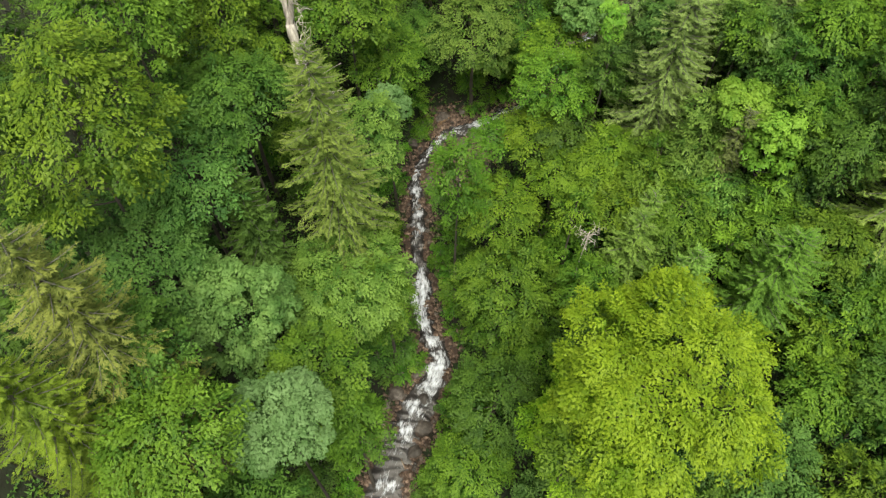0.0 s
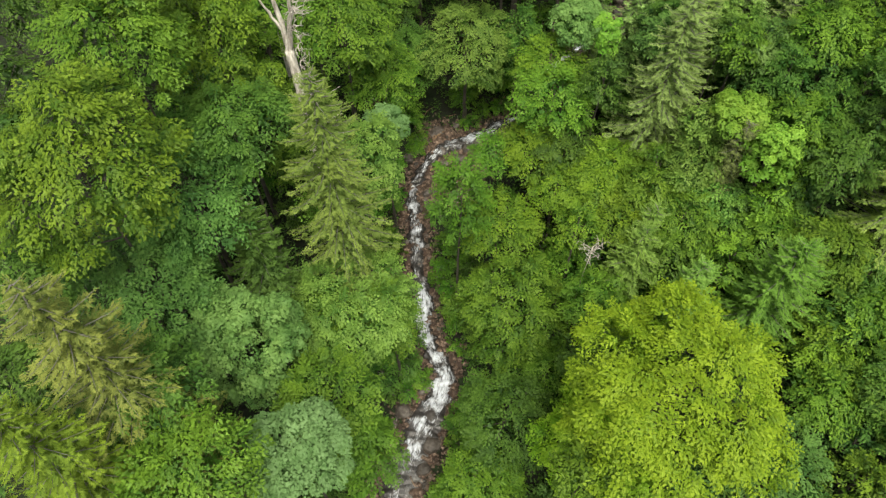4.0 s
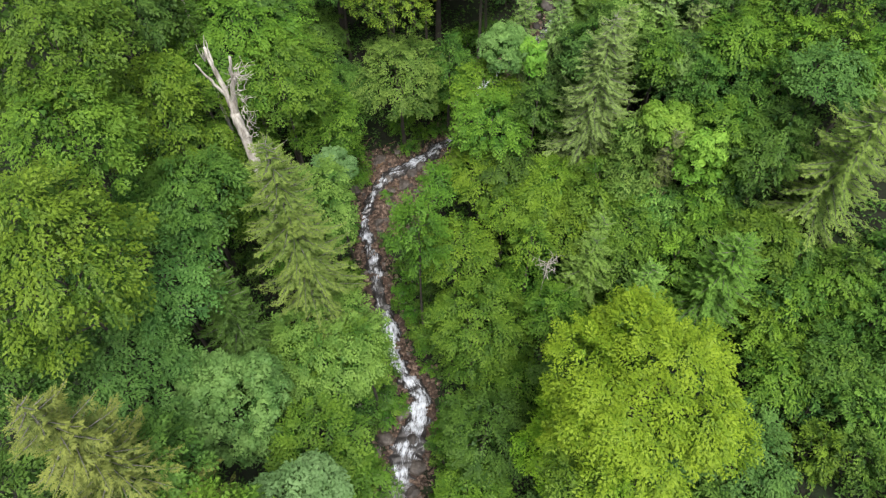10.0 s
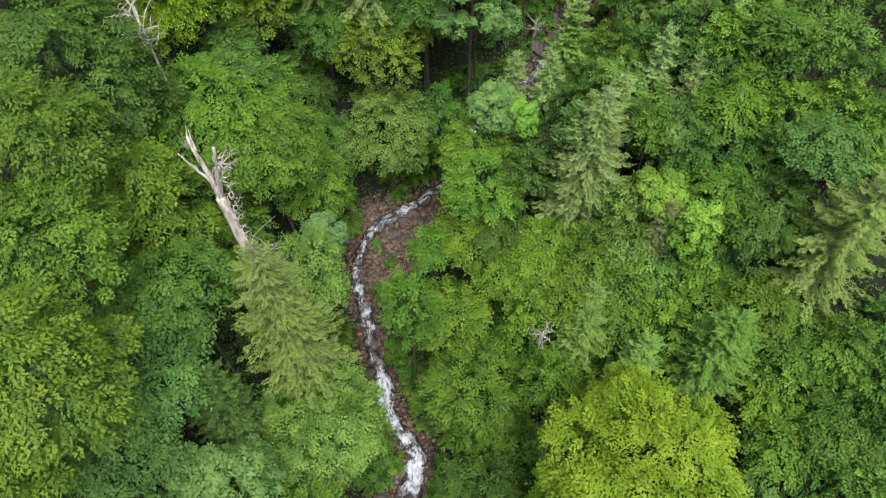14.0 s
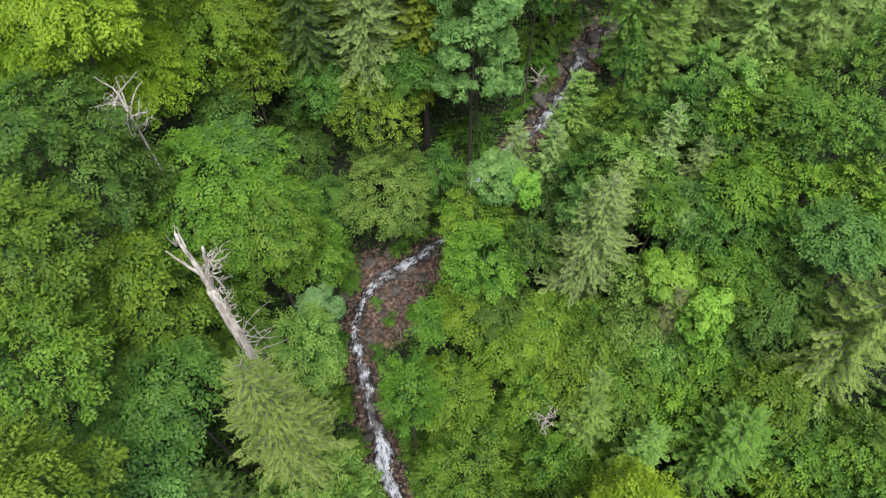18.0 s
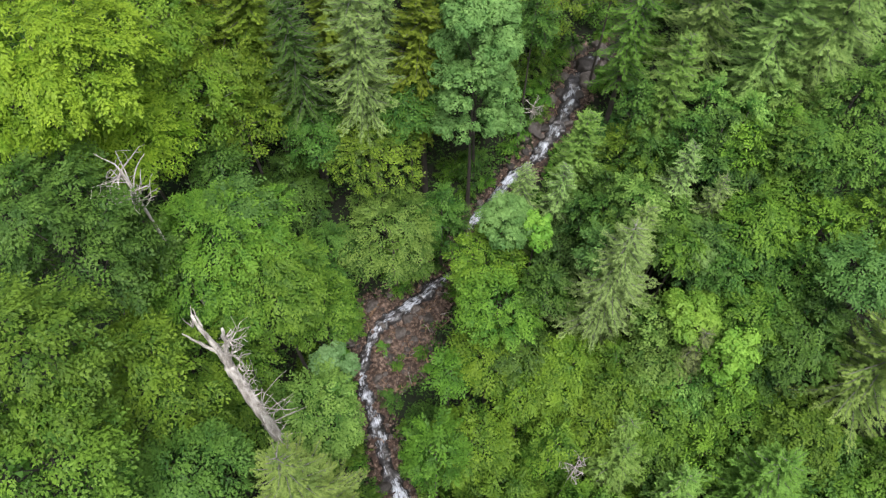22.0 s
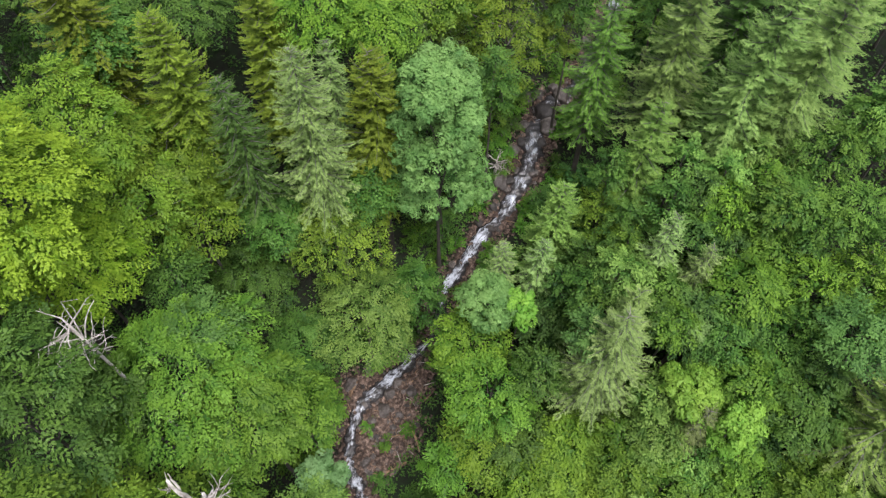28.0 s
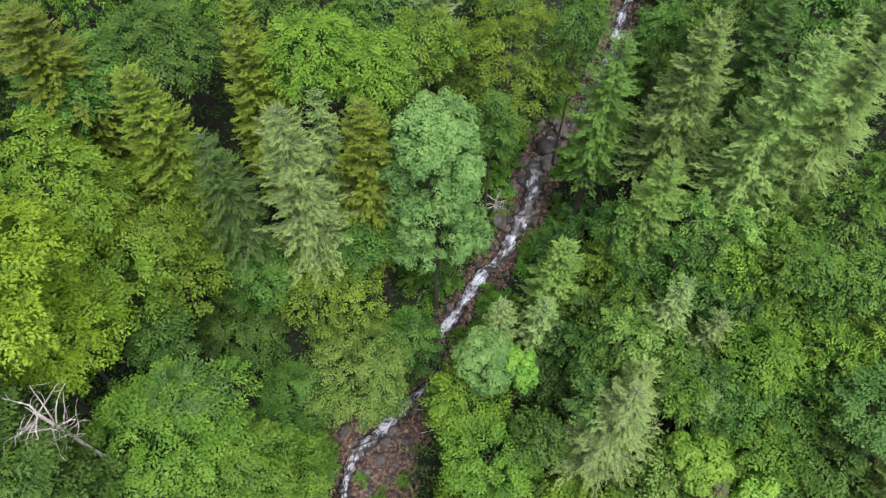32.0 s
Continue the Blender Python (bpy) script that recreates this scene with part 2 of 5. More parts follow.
# ---- the ravine ----
# the stream from its lower to its upper end: x, y, z of the bed, width, how hard it falls
STREAM = np.array([
    (-5.9, 4.5, -5.8, 2.6, 0.30), (-4.3, 12.5, -3.9, 3.1, 0.33), (-3.8, 14.3, -3.5, 3.2, 0.35), (-3.0, 15.9, -3.2, 3.2, 0.37),
    (-2.3, 17.7, -2.7, 3.0, 0.39), (-1.1, 19.6, -2.3, 2.5, 0.41), (-0.0, 22.0, -1.9, 2.0, 0.58), (-1.2, 24.0, -1.8, 1.4, 0.38),
    (-1.9, 26.3, -1.8, 2.2, 0.65), (-1.7, 28.7, -1.3, 1.8, 0.53), (-2.2, 30.6, -0.8, 1.4, 0.21), (-2.2, 32.8, -0.2, 1.5, 0.30),
    (-2.2, 34.9, 0.2, 1.6, 0.51), (-2.5, 38.4, 0.8, 1.2, 0.38), (-1.4, 40.7, 1.2, 1.2, 0.36), (0.3, 42.7, 1.6, 1.4, 0.30),
    (4.0, 43.7, 1.8, 1.6, 0.48), (5.5, 44.5, 2.2, 1.5, 0.48), (7.0, 44.9, 2.6, 1.1, 0.26), (8.2, 45.3, 3.0, 1.0, 0.20),
    (10.2, 48.0, 5.4, 1.1, 0.38), (11.8, 48.7, 6.1, 1.3, 0.50), (13.6, 49.7, 7.0, 1.3, 0.50), (15.0, 50.5, 7.7, 1.5, 0.48),
    (17.1, 51.1, 8.2, 1.4, 0.43), (19.0, 52.4, 9.2, 1.6, 0.38), (20.4, 53.4, 10.1, 1.8, 0.33), (21.8, 54.8, 10.8, 1.8, 0.27),
    (22.8, 56.7, 11.3, 2.0, 0.27), (25.2, 58.6, 11.9, 1.8, 0.18), (27.6, 58.8, 12.0, 1.5, 0.29), (28.9, 59.7, 12.5, 1.2, 0.19),
    (31.2, 61.6, 13.3, 1.2, 0.19), (34.3, 63.9, 14.4, 1.3, 0.39), (35.6, 65.7, 15.1, 1.3, 0.42), (43.6, 73.7, 19.6, 1.3, 0.40),
])
# open gravel beside the stream
GRAVEL_BAR = np.array([(3.3, 42.2), (3.3, 40.2), (2.1, 40.3), (0.7, 39.9), (1.8, 38.4), (0.5, 38.1), (-0.7, 37.6), (0.1, 44.2), (5.2, 42.4)])


def refine(rows, step):
    """Smooth rows along the stream at even steps."""
    seg = np.r_[0, np.cumsum(np.linalg.norm(np.diff(rows[:, :2], axis=0), axis=1))]
    s = np.arange(0, seg[-1], step)
    out = np.stack([np.interp(s, seg, rows[:, k]) for k in range(rows.shape[1])], 1)
    w = max(1, int(0.9 / step))
    ker = np.ones(2 * w + 1) / (2 * w + 1)
    pad = np.pad(out, ((w, w), (0, 0)), mode="edge")
    return s, np.stack([np.convolve(pad[:, k], ker, "valid") for k in range(rows.shape[1])], 1)


FLOW_S, FLOW = refine(STREAM, 0.5)
# a thin side stream that joins from the other gully
SIDE_STREAM = np.array([(-5.6, 46.2, 4.0, 0.7, 0.35), (-6.8, 49.5, 5.2, 0.5, 0.15), (-8.2, 52.4, 6.3, 0.6, 0.30), (-6.8, 53.8, 7.3, 0.5, 0.35), (-6.3, 55.0, 8.8, 0.5, 0.25)])
ALL_FLOW = np.vstack([FLOW, refine(SIDE_STREAM, 0.5)[1]])


def bed_distance(x, y):
    """How far a place lies from the edge of the water, taken as 0.6 m from the line of a middling stream, or from the gravel bar."""
    dd = np.sqrt((x[:, None] - ALL_FLOW[None, :, 0]) ** 2 + (y[:, None] - ALL_FLOW[None, :, 1]) ** 2) - ALL_FLOW[None, :, 3] * 0.5 + 0.6
    bar = np.sqrt((x[:, None] - GRAVEL_BAR[None, :, 0]) ** 2 + (y[:, None] - GRAVEL_BAR[None, :, 1]) ** 2) + 0.2
    return np.maximum(0, np.minimum(dd.min(1), bar.min(1)))


def ground_height(x, y, detail=True):
    """Height of the ground: a ravine round the stream, its banks rising to both sides."""
    x, y = np.atleast_1d(np.asarray(x, float)), np.atleast_1d(np.asarray(y, float))
    z = np.empty_like(x)
    for i in range(0, len(x), 4000):
        dx, dy = x[i:i + 4000, None] - ALL_FLOW[None, :, 0], y[i:i + 4000, None] - ALL_FLOW[None, :, 1]
        dd = dx * dx + dy * dy
        w = 1.0 / (dd + 0.3) ** 2
        base = (w * ALL_FLOW[None, :, 2]).sum(1) / w.sum(1)
        d = bed_distance(x[i:i + 4000], y[i:i + 4000])
        bank = np.clip(d - 1.3, 0, 3.4) * 0.42 + np.clip(d - 4.7, 0, 14) * 0.58 + np.clip(d - 18.7, 0, 60) * 0.42 + np.clip(d - 78.7, 0, 4000) * 0.05
        z[i:i + 4000] = base + bank
    if detail:
        z += 0.22 * np.sin(x * 1.31 + 1.7 * np.sin(y * 0.83)) * np.sin(y * 1.13 + x * 0.37) + 0.10 * np.sin(x * 3.1 + y * 1.7) * np.sin(y * 2.7 - x * 1.1)
    return z


def build_ground():
    rng = np.random.default_rng(3)
    far = np.array([3.0, 7, 13, 22, 36, 60, 110, 220, 500, 1200, 2600])
    xs = np.r_[(-16 - far)[::-1], np.arange(-16, 46, 0.4), 46 + far]
    ys = np.r_[(2 - far)[::-1], np.arange(2, 76, 0.4), 76 + far]
    X, Y = np.meshgrid(xs, ys)
    jit = np.where((X > -15) & (X < 45) & (Y > 3) & (Y < 75), 1.0, 0.0)
    z = ground_height(X.ravel(), Y.ravel()) + jit.ravel() * rng.normal(0, 0.05, X.size)
    V = np.stack([X.ravel(), Y.ravel(), z], 1)
    nx, ny = len(xs), len(ys)
    idx = np.arange(nx * ny).reshape(ny, nx)
    q = np.stack([idx[:-1, :-1], idx[:-1, 1:], idx[1:, 1:], idx[1:, :-1]], -1).reshape(-1, 4)
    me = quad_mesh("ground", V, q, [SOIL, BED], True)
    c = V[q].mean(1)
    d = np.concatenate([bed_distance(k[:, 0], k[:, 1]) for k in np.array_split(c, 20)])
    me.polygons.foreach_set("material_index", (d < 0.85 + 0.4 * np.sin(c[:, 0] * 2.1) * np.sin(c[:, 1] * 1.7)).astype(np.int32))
    tagged(new("ground", me), "forest floor of a steep ravine, coloured near-black for the shade under the trees, bare brown gravel along the stream", "ground", kind="structure")


build_ground()


def build_water(line, label):
    step = 0.12
    s, rows = refine(line, step)
    rng = np.random.default_rng(5)
    n, m = len(s), 17
    tang = unit(np.gradient(rows[:, :2], axis=0))
    side = np.stack([tang[:, 1], -tang[:, 0]], 1)
    V, UV, F = [], [], []
    lw = 0.5 + 0.5 * np.sin(s * 1.9 + 1.3 * np.sin(s * 0.71))
    for i in range(n):
        w = rows[i, 3] * (0.82 + 0.3 * lw[i])
        for k in range(m):
            u = k / (m - 1) * 2 - 1
            edge = 1 + 0.16 * math.sin(s[i] * 3.7 + (2 if u > 0 else 0)) + 0.10 * math.sin(s[i] * 8.3 + (1 if u > 0 else 4))
            off = u * w / 2 * edge
            p = rows[i, :2] + side[i] * off
            hump = 0.05 * math.sin(s[i] * 4.1 + u * 3) + 0.05 * math.sin(s[i] * 9.7 - u * 5 + 2 * math.sin(s[i])) * rows[i, 4] * 2
            V.append((p[0], p[1], rows[i, 2] + 0.34 + hump - 0.35 * abs(u) ** 3))
            UV.append((s[i], off))
            F.append(rows[i, 4] + 0.10 * math.sin(s[i] * 2.3 + 2 * math.sin(s[i] * 0.9)) + 0.10 * (1 - abs(u)) - 0.5 * max(0, abs(u) - 0.4))
    idx = np.arange(n * m).reshape(n, m)
    q = np.stack([idx[:-1, :-1], idx[:-1, 1:], idx[1:, 1:], idx[1:, :-1]], -1).reshape(-1, 4)
    me = quad_mesh("stream", V, q, [WATER], True)
    uv = me.uv_layers.new(name="flow")
    uv.data.foreach_set("uv", np.array(UV, np.float32)[q.ravel()].ravel())
    me.attributes.new("fall", "FLOAT", "POINT").data.foreach_set("value", np.array(F, np.float32))
    tagged(new("water", me), label, "stream", kind="structure")


build_water(STREAM, "white mountain stream tumbling over brown rocks in its narrow bed")
build_water(SIDE_STREAM, "thin side stream falling through a dark gully")


# ---- trees ----
TREE_SEED = [100]


def next_rng():
    TREE_SEED[0] += 1
    return np.random.default_rng(TREE_SEED[0])


def stem(base, top, r0, r1, rng, n=9, bend=0.25):
    t = np.linspace(0, 1, n)[:, None]
    p = base + (top - base) * t
    p[1:-1, :2] += np.cumsum(rng.normal(0, bend / 3, (n - 2, 2)), 0) * (1 - t[1:-1])
    return p, r0 + (r1 - r0) * t[:, 0] ** 0.8


WORDS = {
    "beech": "mid-green", "lime": "bright yellow-green", "honey": "soft yellowish-green", "spring": "fresh light green", "deep": "deep green", "dusk": "dull bluish-green",
    "maple": "pale blue-green", "willow": "pale grey-green", "sapling": "vivid fresh green", "olive": "olive-gold", "gold": "golden-tipped green",
    "moss": "mossy yellow-green", "fern": "fresh mid-green", "pale": "pale grey-green", "fir": "green", "dark": "dark green", "blue": "dark bluish-green", "larch": "soft light green", "brown": "brownish", "bronze": "olive-green bronze-tipped", "light": "soft light green"}


SPRAY = {
    # sprays a square metre, branchlets, leaves on each, spray length and half-width, leaf length and width, rise of the spray, droop of its tip
    "beech": (2.0, 7, 6, 0.95, 0.30, 0.185, 0.085, (-0.35, 0.65), 0.30),
    "fir": (2.3, 6, 6, 0.80, 0.20, 0.18, 0.068, (-0.10, 0.95), 0.16)}
CLUMP = (1.6, 64, 0.42, 0.40, 0.34, 0.185, 0.140)
BROAD_NAME = {"beech": "beech_tree", "maple": "maple_tree", "fir": "fir_tree"}
BROAD_HABIT = {"beech": "beech with layered leafy branches", "maple": "maple with rounded leaf clumps", "fir": "young fir with upswept tufts"}


def clumps(pos, a, sd, nn, fs, rng):
    """Rounded clumps of broad leaves."""
    nf, (_, k, la, ws, hn, ll, lw) = len(pos), CLUMP
    A, S, U = a[:, None], sd[:, None], nn[:, None]
    w = unit(rng.normal(0, 1, (nf, k, 3)) + [0.15, 0, 0.6])
    w[..., 2] = np.where(w[..., 2] < -0.25, -w[..., 2], w[..., 2])
    wa, wsd, wn = w[..., 0], w[..., 1], w[..., 2]
    fill = np.where(rng.random((nf, k)) < 0.2, rng.uniform(0.4, 0.9, (nf, k)), 1.0)
    B = pos[:, None] + (A * (wa * la)[..., None] + S * (wsd * ws)[..., None] + U * (wn * hn)[..., None]) * (fs * fill)[..., None]
    N = unit(A * wa[..., None] + S * wsd[..., None] + U * (wn * 1.2)[..., None]) + np.array([0, 0, 0.3]) + rng.normal(0, 0.16, B.shape)
    D = A + S * (wsd * 0.9)[..., None] + rng.normal(0, 0.25, B.shape) - np.array([0, 0, 0.2])
    # tone: clump tops lighter, insides darker, shading put into the leaf colour
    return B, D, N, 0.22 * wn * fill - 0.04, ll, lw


def sprays(style, pos, a, sd, nn, fs, rng):
    """Flat fans of leaves: side branchlets swept forward off one axis, the whole arched and drooping at its tip."""
    nf, (_, nb, m, la, ws, ll, lw, _, droop) = len(pos), SPRAY[style]
    k = nb * m
    A, S, U = a[:, None], sd[:, None], nn[:, None]
    b = np.repeat(np.arange(nb), m)
    u = (b + 0.4) / nb + rng.normal(0, 0.018, (nf, k))
    sgn = np.where((b % 2) > 0, 1.0, -1.0) * np.where(rng.random((nf, k)) < 0.12, -1.0, 1.0)
    reach = ws * (1.12 - u) ** 0.65 * np.minimum(1, 0.55 + 1.6 * u) * rng.uniform(0.75, 1.2, (nf, k))
    w = np.tile((np.arange(m) + 0.3) / m, nb) * reach
    side = sgn * w
    along = (u - 0.42) * la + 0.62 * w
    drop = droop * la * np.clip(u, 0, 1.2) ** 2 + 0.30 * w * w / ws
    B = pos[:, None] + (A * along[..., None] + S * side[..., None] - U * drop[..., None]) * fs[..., None] + rng.normal(0, 0.022, (nf, k, 3))
    N = U + S * (side / ws * 0.40)[..., None] + A * (0.45 * u)[..., None] + rng.normal(0, 0.09, B.shape)
    D = A + S * (sgn * 0.65)[..., None] + rng.normal(0, 0.15, B.shape) - U * (0.3 * u)[..., None]
    # tone: dark foot to pale tip, painting the shade between sprays
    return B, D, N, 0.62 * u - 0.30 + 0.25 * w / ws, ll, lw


def broadleaf(tone, x, y, top, r, deep, style="beech", gaps=0.0):
    """A broadleaved tree: trunk, limbs to the lobes of its crown, the lobes clad in sprays of leaves that overlap like shingles."""
    rng = next_rng()
    zg = float(ground_height(x, y, False)[0])
    c = deep / 2
    top_z = max(top, zg + deep * 0.9)
    mid = np.array([0, 0, top_z - c - zg])
    tree = new(BROAD_NAME[style] if top_z - zg > 2.2 else "shrub")
    tree.location = (x, y, zg - 0.15)
    size = "large" if r > 4 else "small" if r < 2 else "middle-sized"
    habit = BROAD_HABIT[style] if top_z - zg > 2.2 else "shrub with small leaves"
    tagged(tree, f"{size} {WORDS[tone]} {habit} on the bank", "tree" if top_z - zg > 2.2 else "shrub", "trees of the ravine")
    axes = np.array([r, r, c])
    # lobes of the crown
    nl = int((10 + 4.0 * r) * (0.5 + 0.5 * min(1.6, c / r)))
    g = np.arange(nl) + 0.5
    zc = 1 - 1.45 * g / nl
    th = g * 2.39996 + rng.uniform(0, 6)
    ld = np.stack([np.sqrt(np.maximum(0, 1 - zc ** 2)) * np.cos(th), np.sqrt(np.maximum(0, 1 - zc ** 2)) * np.sin(th), zc], 1)
    ld = unit(ld + rng.normal(0, 0.13, ld.shape))
    lr = r * rng.uniform(0.8, 1.2, nl) * 1.6 / math.sqrt(nl)
    lc = mid + ld * np.maximum(0.2, axes - lr[:, None] * 0.9) * rng.uniform(*((0.80, 1.08) if r < 3 else (0.74, 1.16) if r < 4.5 else (0.66, 1.24)), (nl, 1))
    if style == "fir":
        # a pointed crown
        lc[:, :2] *= (0.95 - 0.45 * ld[:, 2:3])
        lr = lr * (0.95 - 0.3 * ld[:, 2])
    # trunk and limbs
    part("trunk", tube_mesh("trunk", *stem(np.zeros(3), mid + [0, 0, c * 0.55], 0.08 + 0.035 * r, 0.03, rng), BARK, 8, 0.08, rng), tree)
    for k in range(0, nl, 4 if gaps < 0.15 else 2):
        a = np.array([0, 0, max(0.5, lc[k][2] - 0.55 * r - rng.uniform(0, 0.25) * c)])
        p, rad = stem(a, lc[k] + ld[k] * lr[k] * (0.5 if gaps < 0.15 else 0.85), 0.03 + 0.008 * r, 0.01, rng, 6, 0.2)
        part("limb", tube_mesh("limb", p, rad, BARK if gaps < 0.15 else BOUGH, 4), tree)
    # leafy ends of the branches, spread over the outside of the lobes
    per = (CLUMP if style == "maple" else SPRAY[style])[0] * (1.0 - gaps)
    pick = np.repeat(np.arange(nl), np.maximum(3, (4 * math.pi * lr ** 2 * per)).astype(int))
    nf = len(pick)
    v = unit(rng.normal(0, 1, (nf, 3)) + 0.5 * ld[pick] + [0, 0, 0.3])
    pos = lc[pick] + v * lr[pick][:, None] * rng.uniform(0.80, 1.08, (nf, 1))
    inside = np.linalg.norm(pos[:, None] - lc[None], axis=2) / lr[None]
    inside[np.arange(nf), pick] = 9.0
    keep = (inside.min(1) > 0.78) & ~((v[:, 2] < -0.3) & (rng.random(nf) < 0.8))
    pick, v, pos = pick[keep], v[keep], pos[keep]
    nf = len(pick)
    out = unit((pos - mid) / axes ** 2)
    flat = unit(v * [1, 1, 0] + 0.9 * out * [1, 1, 0] + rng.normal(0, 0.25, (nf, 3)) * [1, 1, 0])
    lift = (0.1, 1.0) if style == "maple" else SPRAY[style][7]
    a = unit(flat + np.array([0, 0, 1.0]) * (rng.uniform(*lift, (nf, 1)) - 0.25 * (1 - out[:, 2:3])))
    nn = np.array([0, 0, 0.75]) + 0.6 * v + 0.45 * out + rng.normal(0, 0.30, (nf, 3))
    nn = unit(nn - a * (nn * a).sum(1, keepdims=True))
    sd = np.cross(nn, a)
    fs = rng.uniform(0.7, 1.25, (nf, 1)) * min(1.0, 0.55 + 0.25 * r)
    B, D, N, tone_up, ll, lw = clumps(pos, a, sd, nn, fs, rng) if style == "maple" else sprays(style, pos, a, sd, nn, fs, rng)
    N = unit(N)
    D = D - N * (D * N).sum(-1, keepdims=True) * 0.8
    n = B.shape[0] * B.shape[1]
    sz = rng.uniform(0.75, 1.25, n)
    V, Q = leaf_quads(B.reshape(-1, 3), D.reshape(-1, 3), N.reshape(-1, 3), ll * sz, lw * sz)
    # filler leaves deep inside the lobes, their shade put into the colour
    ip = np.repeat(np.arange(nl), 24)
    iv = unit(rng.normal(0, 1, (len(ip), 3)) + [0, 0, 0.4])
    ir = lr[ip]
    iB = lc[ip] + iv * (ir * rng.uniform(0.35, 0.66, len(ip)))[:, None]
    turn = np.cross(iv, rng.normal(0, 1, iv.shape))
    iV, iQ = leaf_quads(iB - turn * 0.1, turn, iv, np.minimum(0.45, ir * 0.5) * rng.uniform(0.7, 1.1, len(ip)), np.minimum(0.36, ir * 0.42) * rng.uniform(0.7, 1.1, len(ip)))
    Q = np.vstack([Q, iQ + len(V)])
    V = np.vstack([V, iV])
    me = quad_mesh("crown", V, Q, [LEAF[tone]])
    # crown tops paler, sides darker, inner leaves darkest: shading painted into the tone
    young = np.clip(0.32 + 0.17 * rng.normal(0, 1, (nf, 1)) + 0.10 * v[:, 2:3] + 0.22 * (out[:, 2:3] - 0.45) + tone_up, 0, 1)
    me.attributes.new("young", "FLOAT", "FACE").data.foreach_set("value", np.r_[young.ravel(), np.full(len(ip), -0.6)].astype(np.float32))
    part("crown", me, tree)
    return tree


CONIFER = {
    # whorl spacing, boughs a whorl, rise, droop, twig length, twig width, twig spacing, hanging twigs, taper
    "spruce": (0.60, 8, 0.10, 0.24, 0.38, 0.046, 0.078, 0.38, 0.50),
    "fir": (0.46, 9, 0.22, 0.18, 0.36, 0.075, 0.085, 0.15, 0.48),
    "larch": (0.58, 8, 0.22, 0.22, 0.40, 0.045, 0.065, 0.5, 0.60)}
NAMES = {"spruce": "spruce_tree", "fir": "fir_tree", "larch": "larch_tree"}
HABIT = {"spruce": "spruce with drooping boughs", "fir": "fir with dense flat boughs", "larch": "larch with feathery hanging twigs"}


